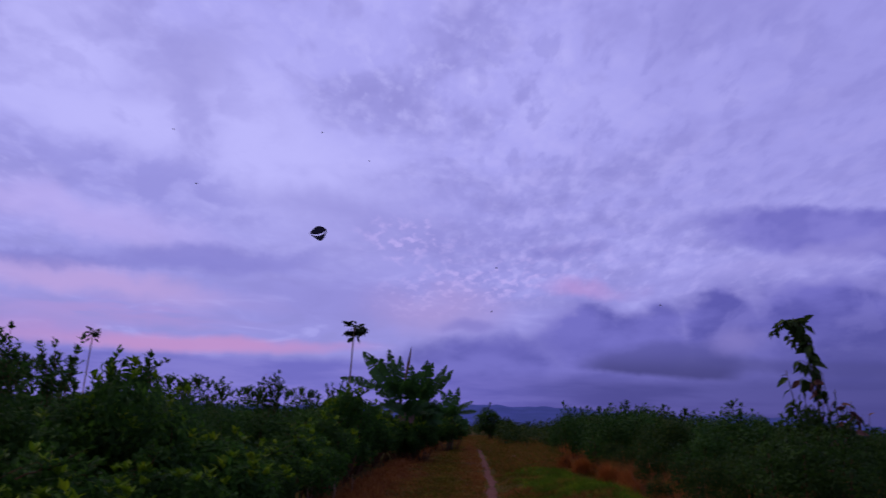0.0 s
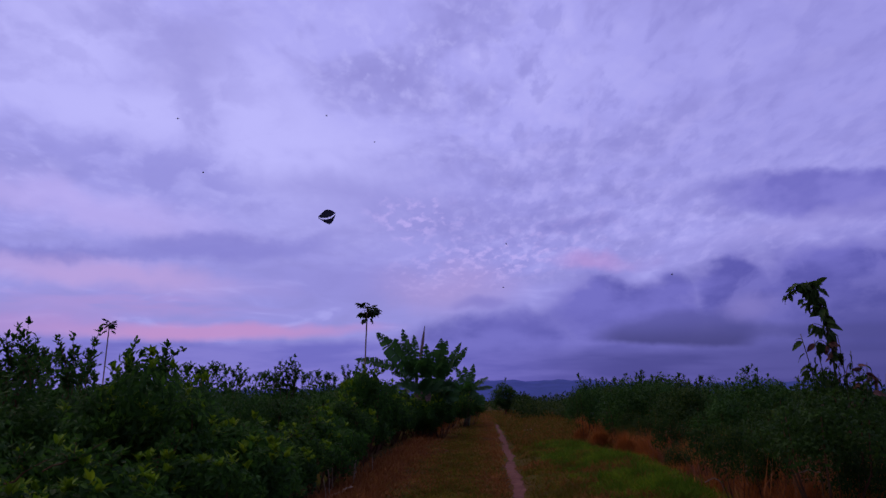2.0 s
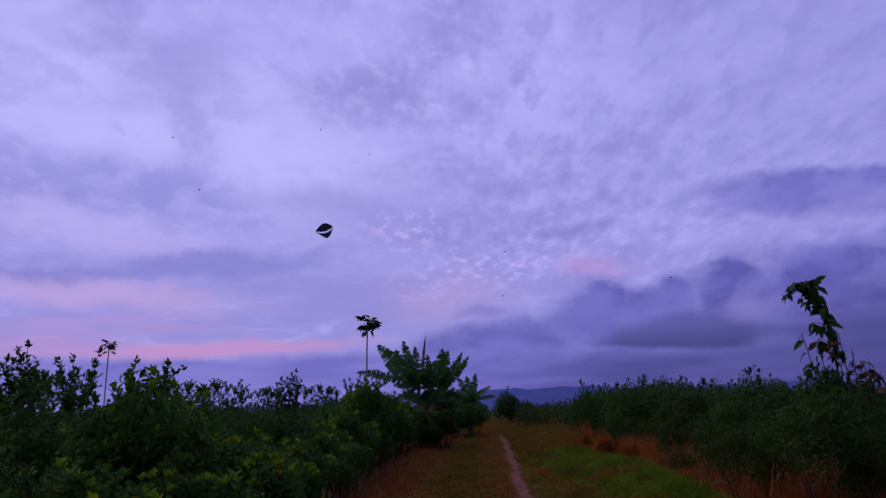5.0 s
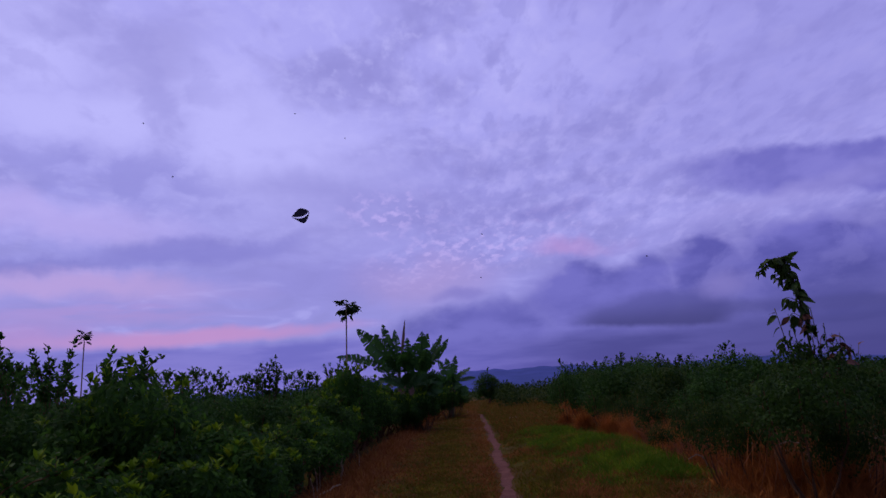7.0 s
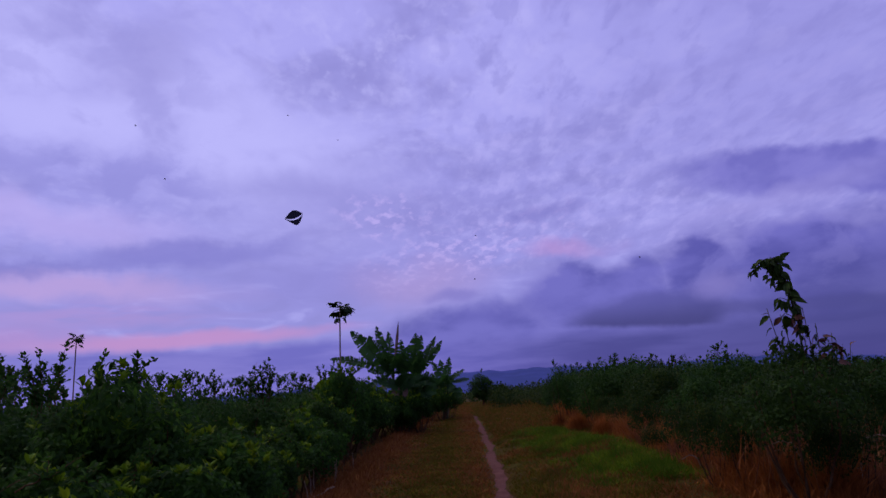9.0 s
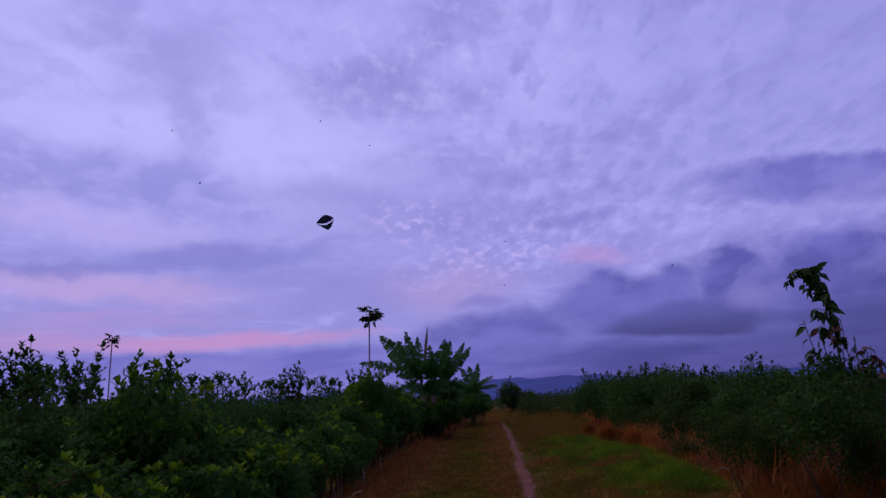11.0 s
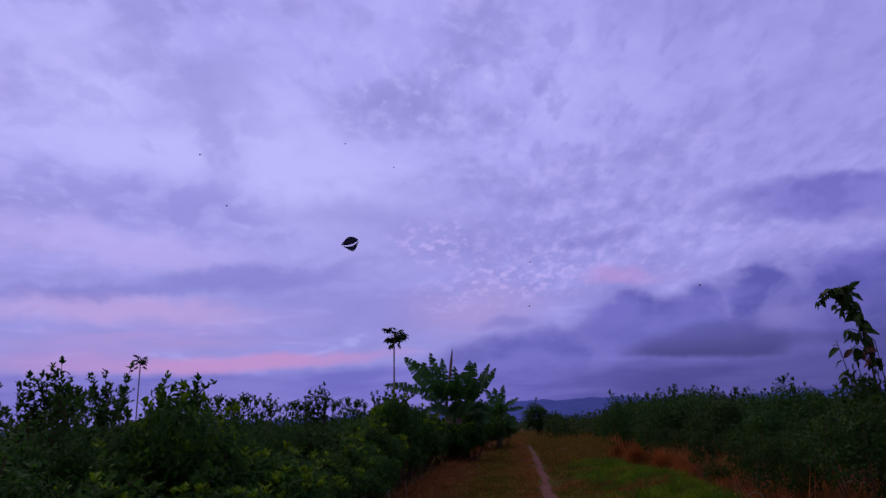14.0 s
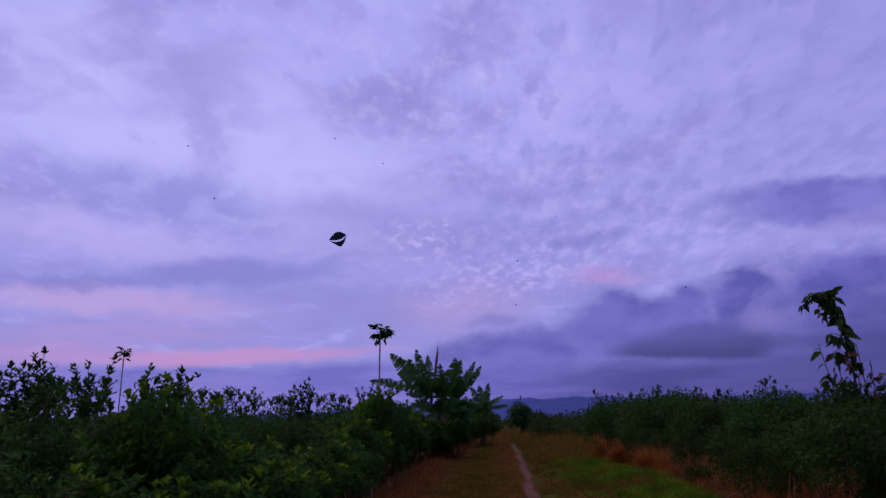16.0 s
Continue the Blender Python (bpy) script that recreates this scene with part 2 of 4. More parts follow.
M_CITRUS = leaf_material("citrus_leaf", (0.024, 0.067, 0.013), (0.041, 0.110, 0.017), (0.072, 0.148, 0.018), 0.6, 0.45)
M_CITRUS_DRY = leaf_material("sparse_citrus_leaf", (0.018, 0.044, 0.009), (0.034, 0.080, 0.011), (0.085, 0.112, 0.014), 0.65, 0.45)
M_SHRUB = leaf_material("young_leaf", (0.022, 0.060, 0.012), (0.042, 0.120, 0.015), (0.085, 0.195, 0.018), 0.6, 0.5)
# new leaves for shrub tops, with light from above put into their colour
M_LIT_FLUSH = leaf_material("top_lit_new_leaf", (0.080, 0.165, 0.008), (0.15, 0.26, 0.010), (0.29, 0.37, 0.015), 0.6, 0.35)
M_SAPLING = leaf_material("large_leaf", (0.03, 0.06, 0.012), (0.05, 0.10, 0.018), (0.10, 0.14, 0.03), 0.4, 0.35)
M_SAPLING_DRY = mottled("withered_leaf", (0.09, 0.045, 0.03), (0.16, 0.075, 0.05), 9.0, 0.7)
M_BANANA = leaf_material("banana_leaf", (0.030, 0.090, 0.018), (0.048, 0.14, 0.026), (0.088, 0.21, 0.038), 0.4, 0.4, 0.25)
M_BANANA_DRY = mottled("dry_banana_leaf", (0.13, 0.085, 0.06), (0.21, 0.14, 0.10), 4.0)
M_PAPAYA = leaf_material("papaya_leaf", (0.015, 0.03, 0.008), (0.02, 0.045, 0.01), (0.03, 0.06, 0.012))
M_BARK = mottled("bark", (0.055, 0.030, 0.016), (0.105, 0.060, 0.032), 9.0, 0.95, 0.5, (1, 1, 0.3), spec=0.03)
M_PALE_BARK = mottled("pale_dead_wood", (0.17, 0.12, 0.08), (0.28, 0.21, 0.15), 12.0, 0.85, 0.4, (1, 1, 0.3))
M_STALK = mottled("green_stalk", (0.04, 0.045, 0.02), (0.08, 0.075, 0.035), 10.0, 0.6)
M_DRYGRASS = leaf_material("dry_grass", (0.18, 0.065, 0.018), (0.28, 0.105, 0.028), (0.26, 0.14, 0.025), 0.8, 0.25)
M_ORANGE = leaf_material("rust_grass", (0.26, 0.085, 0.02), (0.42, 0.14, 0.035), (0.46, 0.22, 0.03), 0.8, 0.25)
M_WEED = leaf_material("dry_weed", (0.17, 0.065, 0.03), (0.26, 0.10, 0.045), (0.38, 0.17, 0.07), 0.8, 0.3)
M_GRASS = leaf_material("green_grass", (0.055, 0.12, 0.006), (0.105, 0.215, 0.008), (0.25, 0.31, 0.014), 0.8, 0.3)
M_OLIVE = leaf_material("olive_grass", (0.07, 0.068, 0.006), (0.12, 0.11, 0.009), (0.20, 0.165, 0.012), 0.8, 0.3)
M_TRAIL = mottled("trodden_earth", (0.070, 0.030, 0.024), (0.112, 0.053, 0.044), 2.2, 1.0, 0.6, third=(0.055, 0.024, 0.017), spec=0.03)
M_BLACK = mottled("black_film", (0.012, 0.012, 0.022), (0.022, 0.020, 0.032), 6.0, 0.5)
M_CANE = mottled("bamboo", (0.10, 0.08, 0.04), (0.17, 0.13, 0.07), 9.0, 0.6)


def ground_material():
    m, tr, b = surface("orchard_soil", 1.0, 0.02)
    pos = tr.nodes.new("ShaderNodeTexCoord").outputs["Object"]
    big, fine = fractal(tr, pos, 0.35, 5.0), fractal(tr, pos, 6.0, 6.0, 0.65)
    c = blend(tr, fine.step(0.35, 0.65), (0.035, 0.017, 0.007), (0.07, 0.032, 0.011))
    c = blend(tr, (big * 0.7 + fine * 0.3).step(0.42, 0.6), c, (0.042, 0.042, 0.006))
    tr.links.new(c, b.inputs["Base Color"])
    bn = tr.nodes.new("ShaderNodeBump")
    bn.inputs["Strength"].default_value, bn.inputs["Distance"].default_value = 0.7, 0.05
    tr.links.new(fine.socket, bn.inputs["Height"])
    tr.links.new(bn.outputs[0], b.inputs["Normal"])
    return m


M_GROUND = ground_material()


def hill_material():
    m, tr, b = surface("haze_glow_forest", 1.0, 0.0)
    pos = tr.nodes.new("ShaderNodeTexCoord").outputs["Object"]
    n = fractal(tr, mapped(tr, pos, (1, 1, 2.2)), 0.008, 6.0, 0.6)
    # blue haze of distance, painted in as a faint glow over dark forest
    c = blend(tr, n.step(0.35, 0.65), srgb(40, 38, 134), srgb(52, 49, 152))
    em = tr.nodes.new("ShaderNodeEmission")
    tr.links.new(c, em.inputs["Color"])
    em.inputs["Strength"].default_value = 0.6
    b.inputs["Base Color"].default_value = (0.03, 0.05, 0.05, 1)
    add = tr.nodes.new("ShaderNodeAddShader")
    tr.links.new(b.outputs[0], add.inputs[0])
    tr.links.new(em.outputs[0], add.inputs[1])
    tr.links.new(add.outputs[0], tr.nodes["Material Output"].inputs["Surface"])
    return m


M_HILL = hill_material()


# ---------------------------------------------------------------- mesh tools
class Soup:
    """Collects vertices and faces for one mesh."""

    def __init__(self):
        self.v, self.f, self.n = [], [], 0

    def add(self, verts, faces):
        self.v.append(np.asarray(verts, float).reshape(-1, 3))
        self.f.extend([tuple(i + self.n for i in f) for f in faces])
        self.n += len(self.v[-1])

    def mesh(self, name, material, smooth=False):
        me = bpy.data.meshes.new(name)
        me.from_pydata(np.concatenate(self.v).tolist(), [], self.f)
        if material:
            me.materials.append(material)
        if smooth:
            me.polygons.foreach_set("use_smooth", [True] * len(me.polygons))
        me.update()
        return me


def part(name, soup, material, parent, label="", smooth=False):
    me = soup if isinstance(soup, bpy.types.Mesh) else soup.mesh(name, material, smooth)
    ob = new(name, me)
    ob.parent = parent
    if label:
        tagged(ob, label)
    return ob


def thing(name, label, category, group="", kind="", at=None):
    ob = new(name)
    tagged(ob, label, category, group, kind)
    if at is not None:
        ob.matrix_basis = at
    return ob


def unit(v):
    return v / np.maximum(np.linalg.norm(v, axis=-1, keepdims=True), 1e-9)


def tube(soup, pts, radii, sides=6):
    pts = np.asarray(pts, float)
    n = len(pts)
    tang = unit(np.gradient(pts, axis=0))
    ref = np.array([0.31, 0.17, 0.93]) if abs(tang[0][2]) < 0.9 else np.array([0.93, 0.31, 0.17])
    verts = []
    for p, t, r in zip(pts, tang, radii):
        s = unit(np.cross(t, ref))
        u = np.cross(s, t)
        for k in range(sides):
            an = 2 * math.pi * k / sides
            verts.append(p + r * (math.cos(an) * s + math.sin(an) * u))
    faces = [(i * sides + k, i * sides + (k + 1) % sides, (i + 1) * sides + (k + 1) % sides, (i + 1) * sides + k)
             for i in range(n - 1) for k in range(sides)]
    faces += [tuple(range(sides))[::-1], tuple(range((n - 1) * sides, n * sides))]
    soup.add(verts, faces)


def curve_pts(a, b, bend, n=7, rng=None, jitter=0.0):
    a, b, bend = (np.asarray(q, float) for q in (a, b, bend))
    t = np.linspace(0, 1, n)[:, None]
    p = a * (1 - t) + b * t + bend * (4 * t * (1 - t))
    if rng is not None:
        p[1:-1] += rng.normal(0, jitter, (n - 2, 3))
    return p


def leaves(soup, base, way, up, length, width, fine=False, sag=0.12):
    """Many leaves at once: base points, directions, upper sides, sizes."""
    way = unit(way)
    side = unit(np.cross(way, up))
    nrm = np.cross(side, way)
    L, Wd = np.asarray(length)[:, None], np.asarray(width)[:, None]
    n = len(base)
    if fine:
        cols = [base,
                base + way * L * 0.32 + side * Wd * 0.42 + nrm * Wd * 0.16, base + way * L * 0.32, base + way * L * 0.32 - side * Wd * 0.42 + nrm * Wd * 0.16,
                base + way * L * 0.68 + side * Wd * 0.38 + nrm * (Wd * 0.12 - L * sag * 0.5), base + way * L * 0.68 - nrm * L * sag * 0.5,
                base + way * L * 0.68 - side * Wd * 0.38 + nrm * (Wd * 0.12 - L * sag * 0.5),
                base + way * L - nrm * L * sag]
        pat = [(0, 1, 2), (0, 2, 3), (1, 4, 5, 2), (2, 5, 6, 3), (4, 7, 5), (5, 7, 6)]
    else:
        cols = [base, base + way * L * 0.45 + side * Wd * 0.5 + nrm * Wd * 0.12, base + way * L - nrm * L * sag, base + way * L * 0.45 - side * Wd * 0.5 + nrm * Wd * 0.12]
        pat = [(0, 1, 3), (1, 2, 3)]
    k = len(cols)
    v = np.stack(cols, 1).reshape(-1, 3)
    base_i = np.arange(n)[:, None]
    faces = []
    for f in pat:
        faces += (base_i * k + np.array(f)[None]).tolist()
    soup.add(v, faces)


# ---------------------------------------------------------------- ground
TRAIL = [(0.76, 6.0), (0.80, 11.0), (0.92, 14.0), (1.0, 17.0), (1.23, 23.0), (1.54, 34.0), (1.95, 52.0), (2.6, 75.0)]


def trail_x(y):
    return np.interp(y, [p[1] for p in TRAIL], [p[0] for p in TRAIL])


def height(x, y):
    """Lie of the land: flat, with a raised lip and a grassy hump beside the footpath and small unevenness."""
    x, y = np.asarray(x, float), np.asarray(y, float)
    hump = 0.30 * np.exp(-((x - 3.35) / 0.85) ** 2 - ((y - 16.0) / 4.5) ** 2) + 0.12 * np.exp(-((x - 3.2) / 0.9) ** 2 - ((y - 26) / 6.0) ** 2)
    lip = np.clip((x - trail_x(y) - 0.32) / 0.28, 0, 1) * 0.10 * np.exp(-((x - 2) / 2.5) ** 2) * np.exp(-((y - 18) / 14) ** 2)
    hump = hump + lip
    near = np.exp(-((x / 40) ** 2) - (y / 70) ** 2)
    rough = 0.03 * np.sin(x * 1.7 + 0.6 * np.sin(y * 0.9)) * np.cos(y * 1.1 + x * 0.4) * near
    rut = -0.04 * np.exp(-((x - trail_x(y)) / 0.2) ** 2) * near
    return hump + rough + rut


def make_ground():
    xs = np.concatenate([[-3500, -1200, -400, -150, -80], np.arange(-50, -4, 2.0), np.arange(-4, 8, 0.2), np.arange(8, 52, 2.0), [80, 150, 400, 1200, 3500]])
    ys = np.concatenate([[-3500, -800, -200, -60, -20, -8], np.arange(-4, 40, 0.35), np.arange(40, 100, 3.0), [110, 150, 250, 500, 1000, 2000, 3500]])
    gx, gy = np.meshgrid(xs, ys)
    gz = height(gx, gy)
    s = Soup()
    nx, ny = len(xs), len(ys)
    s.add(np.stack([gx, gy, gz], -1), [(j * nx + i, j * nx + i + 1, (j + 1) * nx + i + 1, (j + 1) * nx + i) for j in range(ny - 1) for i in range(nx - 1)])
    ob = new("ground", s.mesh("ground", M_GROUND, True))
    tagged(ob, "reddish-brown orchard soil with dry grass", "ground", kind="structure")


def make_trail():
    rng = np.random.default_rng(5)
    ys = np.arange(5.5, 53, 0.25)
    c = trail_x(ys) + 0.035 * np.sin(ys * 0.9) + 0.015 * np.sin(ys * 3.1)
    half = (0.155 - 0.0014 * ys) + 0.035 * np.sin(ys * 0.8) + 0.03 * np.sin(ys * 2.3) + 0.018 * np.sin(ys * 6.1 + 1) + rng.normal(0, 0.016, len(ys))
    s = Soup()
    rows = []
    for k in (-1.0, -0.5, 0.0, 0.5, 1.0):
        px = c + half * k
        rows.append(np.stack([px, ys, height(px, ys) + 0.012 + 0.012 * (1 - abs(k)) + rng.normal(0, 0.004, len(ys))], -1))
    n = len(ys)
    s.add(np.stack(rows, 0), [(r * n + i, (r + 1) * n + i, (r + 1) * n + i + 1, r * n + i + 1) for r in range(4) for i in range(n - 1)])
    ob = new("footpath", s.mesh("footpath", M_TRAIL, True))
    tagged(ob, "narrow trodden footpath of pale pinkish bare earth", "footpath", kind="structure")


make_ground()
make_trail()


def make_hills():
    """A long ridge far off, with a lower spur to the south-east."""
    s = Soup()
    az = np.radians(np.linspace(-60, 60, 241))
    d = 2600.0
    deg = np.degrees(az)
    crest = np.interp(deg, [-60, -14, -7.2, -3, 0.5, 2.5, 4.5, 7, 9, 12, 18, 21, 25, 32, 60], [0.8, 1.0, 1.37, 1.3, 1.5, 1.68, 1.56, 1.62, 1.6, 1.35, 1.15, 1.36, 1.2, 0.55, 0.4])
    crest = crest + 0.035 * np.sin(deg * 2.1) + 0.022 * np.sin(deg * 5.3 + 1) + 0.012 * np.sin(deg * 13 + 2)
    rows = []
    for k, hh in ((0.80, 0.0), (0.86, 0.30), (0.92, 0.62), (0.97, 0.88), (1.0, 1.0), (1.1, 0.6)):
        w = 1 + 0.02 * np.sin(deg * 3.3 + k * 40)
        zz = hh * (d * np.tan(np.radians(crest)) + 1.65) * w
        rows.append(np.stack([np.sin(az) * d * k, np.cos(az) * d * k, zz], -1))
    n = len(az)
    s.add(np.stack(rows, 0), [(r * n + i, r * n + i + 1, (r + 1) * n + i + 1, (r + 1) * n + i) for r in range(len(rows) - 1) for i in range(n - 1)])
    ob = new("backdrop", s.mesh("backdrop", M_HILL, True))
    tagged(ob, "distant wooded hills along the horizon with a painted blue haze glow", "hills", kind="structure")


make_hills()


# ---------------------------------------------------------------- plants
def rosette(foliage, rng, at, way, leaf, count, fine=False):
    """A tuft of leaves round the end of a twig."""
    an = rng.uniform(0, 2 * math.pi, count)
    w = np.stack([np.cos(an), np.sin(an), rng.uniform(0.1, 1.9, count)], -1) + np.asarray(way) * 0.5
    leaves(foliage, np.tile(np.asarray(at, float), (count, 1)) + rng.normal(0, 0.012, (count, 3)), w, np.tile([0.05, 0.02, 1.0], (count, 1)),
           rng.uniform(0.75, 1.2, count) * leaf, rng.uniform(0.42, 0.58, count) * leaf, fine)


def shoot(wood, foliage, rng, base, top, leaf=0.09, count=8, radius=0.007):
    """An upright twig with a few leaves along it, tufts at its tip and on short side twigs."""
    base, top = np.asarray(base, float), np.asarray(top, float)
    pts = curve_pts(base, top, rng.normal(0, 0.05, 3), 7, rng, 0.012)
    tube(wood, pts, np.linspace(radius, radius * 0.4, 7), 4)
    tt = np.linspace(0, 1, 7)

    def along(k):
        return np.array([np.interp(k, tt, pts[:, i]) for i in range(3)])

    def row_of_leaves(p, q, n, size):
        """Leaves set alternately along a twig from p to q, rising towards its tip."""
        u = np.linspace(0.15, 1.0, n)[:, None] + rng.normal(0, 0.03, (n, 1))
        an = np.arange(n) * 2.4 + rng.uniform(0, 6)
        out = np.stack([np.cos(an), np.sin(an), rng.uniform(0.2, 0.9, n)], -1) + unit(q - p) * rng.uniform(0.2, 0.8)
        leaves(foliage, p + (q - p) * u, out, rng.normal(0, 0.5, (n, 3)) + np.array([0, 0, 1.0]), size * rng.uniform(0.65, 1.1, n), size * rng.uniform(0.45, 0.62, n), True)

    row_of_leaves(along(0.35), along(1.0), count, leaf)
    rosette(foliage, rng, top, (0, 0, 0.8), leaf * 0.8, 5, True)
    for k in (0.35, 0.5, 0.64, 0.8):
        p = along(k)
        q = p + np.array([*rng.normal(0, 0.09, 2), rng.uniform(0.06, 0.17)])
        tube(wood, [p, (p + q) / 2 + (0, 0, 0.01), q], [radius * 0.6, radius * 0.5, radius * 0.3], 4)
        row_of_leaves(p, q, 9, leaf * 0.85)


def bush(name, seed, rx, ry, bottom, top, lobes, per, leaf, material, label, category, group, fine=False, shoots=5, shoot_len=(0.2, 0.45), inner=450, lit_flush=None, twigs=(), lobe=(0.30, 0.46)):
    """A small tree: stems in one mesh, thin shoots in another, the crown of single leaves, massed in lobes, in a third."""
    rng = np.random.default_rng(seed)
    root = thing(name, label, category, group)
    wood, fine_wood, crown, young = Soup(), Soup(), Soup(), Soup()
    cz, rz = (bottom + top) / 2, (top - bottom) / 2
    # stems fork close to the ground
    for k in range(6):
        an = 2 * math.pi * k / 6 + rng.uniform(-0.4, 0.4)
        end = np.array([math.cos(an) * rx * 0.55, math.sin(an) * ry * 0.55, cz + rz * rng.uniform(-0.1, 0.5)])
        tube(wood, curve_pts((0.05 * math.cos(an), 0.05 * math.sin(an), -0.05), end, (0.10 * math.cos(an), 0.10 * math.sin(an), -0.12 * cz), 7, rng, 0.015), np.linspace(0.03, 0.008, 7), 5)
    # lobes of leaves round the crown, the highest first
    for k in range(lobes):
        h = 1 - 1.55 * k / (lobes - 1)
        an = k * 2.4 + rng.uniform(-0.5, 0.5)
        w = math.sqrt(max(0.0, 1 - h * h)) if h > -0.2 else 0.95
        out = rng.uniform(0.55, 0.8)
        c = np.array([math.cos(an) * w * rx * out, math.sin(an) * w * ry * out, cz + h * rz * rng.uniform(0.5, 0.75)])
        lr = rng.uniform(*lobe) * rx
        q = unit(rng.normal(0, 1, (per, 3)) + np.array([0, 0, 0.35]))
        shape = np.array([1.0, 1.0, rng.uniform(0.75, 1.05) * min(1.0, rz / rx * 1.1)])
        base = c + q * shape * lr * rng.uniform(0.55, 1.08, (per, 1))
        way = np.cross(q, rng.normal(0, 1, (per, 3))) + q * rng.uniform(0.0, 0.7, (per, 1)) + np.array([0, 0, -0.15])
        up = q + np.array([0, 0, 0.35]) + rng.normal(0, 0.28, (per, 3))
        leaves(crown, base, way, up, rng.uniform(0.6, 1.2, per) * leaf, rng.uniform(0.4, 0.55, per) * leaf, fine)
        # only upper lobes get the brighter leaves, painting the crown tops as lit
        for _ in range(4):
            qq = unit(rng.normal(0, 1, 3) + np.array([0, 0, 0.9]))
            rosette(young if lit_flush and h > 0.1 else crown, rng, c + qq * lr * shape * 1.1, qq, leaf * 1.1, 8, fine)
    # older leaves inside
    q = unit(rng.normal(0, 1, (inner, 3))) * rng.uniform(0.1, 0.66, (inner, 1)) * np.array([rx, ry, rz]) + np.array([0, 0, cz])
    leaves(crown, q, rng.normal(0, 1, (inner, 3)), rng.normal(0, 1, (inner, 3)), rng.uniform(0.8, 1.5, inner) * leaf, rng.uniform(0.5, 0.8, inner) * leaf, True)
    for _ in range(shoots):
        an, rr = rng.uniform(0, 2 * math.pi), rng.uniform(0, 0.65)
        p = np.array([math.cos(an) * rr * rx, math.sin(an) * rr * ry, cz + rz * (0.95 - 0.4 * rr)])
        shoot(fine_wood, crown, rng, p, p + np.array([*rng.normal(0, 0.12, 2), rng.uniform(*shoot_len)]), leaf)
    for dx, z in twigs:
        shoot(fine_wood, crown, rng, (dx * 0.55, rng.uniform(-0.1, 0.1), cz + 0.6 * rz), (dx, rng.uniform(-0.15, 0.15), z), leaf * 1.0, 18, 0.009)
    part("trunk", wood, M_BARK, root)
    if fine_wood.n:
        tagged(part("shoot_wood", fine_wood, M_BARK, root), kind="stuff")
    part("crown", crown, material, root)
    if lit_flush:
        tagged(part("new_growth", young, lit_flush, root, "yellow-green new leaves on the crown tops, coloured brighter as if lit from above"), kind="stuff")
    return root


def plant(proto, x, y, size=1.0, turn=0.0, tall=1.0):
    ob = copy_thing(proto, pose(x, y, float(height(x, y)), 0, 0, turn))
    ob.scale = (size, size, size * tall)
    return ob


CITRUS_L = "dark green leafy citrus tree in an orchard row"
citrus = [bush("citrus_tree", 11 + k, 1.25, 1.25, 0.15, 2.1 + 0.08 * k, 13, 200, 0.10, M_CITRUS, CITRUS_L, "citrus tree", "orchard citrus trees", shoots=3 + 2 * k, shoot_len=(0.15, 0.45)) for k in range(4)]
LANKY_L = "dark citrus tree with long bare shoots tipped by leaf tufts"
lanky = [bush("citrus_tree", 25 + k, 1.1, 1.1, 0.2, 1.75, 12, 200, 0.105, M_CITRUS, LANKY_L, "citrus tree", "orchard citrus trees", shoots=0, twigs=tw)
         for k, tw in enumerate((((-0.32, 2.45), (-0.22, 2.60), (-0.08, 2.58), (0.06, 2.70), (0.16, 2.78), (0.28, 2.55), (0.24, 2.38), (-0.15, 2.5), (0.0, 2.55), (0.1, 2.62), (0.2, 2.5), (-0.28, 2.33)),
                                 ((-0.22, 2.58), (-0.15, 2.4), (-0.02, 2.60), (0.06, 2.43), (0.32, 2.70), (0.28, 2.52))))]
sparse = [bush("citrus_tree", 31 + k, 1.1, 1.1, 0.35, 2.0, 9, 240, 0.095, M_CITRUS_DRY, "dark citrus tree with thin lower twigs above dry grass", "citrus tree", "orchard citrus trees", shoots=1, shoot_len=(0.1, 0.25), inner=350) for k in range(3)]
shrub = [bush("leafy_shrub", 51 + k, 0.80, 0.88, 0.10, 1.42, 13, 270, 0.088, M_SHRUB, "bright green leafy shrub lining the grass track", "shrub", "shrubs along the track", True, shoots=2, shoot_len=(0.02, 0.1), inner=420, lit_flush=M_LIT_FLUSH, lobe=(0.25, 0.38)) for k in range(4)]
mound = [bush("leafy_shrub", 61 + k, 0.80, 0.88, 0.10, 1.42, 13, 300, 0.075, M_SHRUB, "tall leafy green shrub lining the grass track", "shrub", "shrubs along the track", True, shoots=0, inner=420, lit_flush=M_LIT_FLUSH, lobe=(0.25, 0.38), twigs=tw)
         for k, tw in enumerate((((-0.19, 1.44), (0.17, 1.50)), ()))]
dome = [bush("citrus_tree", 71 + k, 1.2, 1.2, 0.15, 2.05, 9, 290, 0.095, M_CITRUS, "rounded dark green citrus tree beside dry grass", "citrus tree", "orchard citrus trees", shoots=1 + k % 2, shoot_len=(0.1, 0.3)) for k in range(3)]
leggy = [bush("citrus_tree", 91 + k, 1.1, 1.1, 0.78, 2.0, 9, 230, 0.09, M_CITRUS_DRY, "dark citrus tree on bare thin stems above rust-coloured grass", "citrus tree", "orchard citrus trees", shoots=1, shoot_len=(0.1, 0.25), inner=380) for k in range(3)]
protos = mound + dome + leggy + citrus + lanky + sparse + shrub

rng = np.random.default_rng(77)
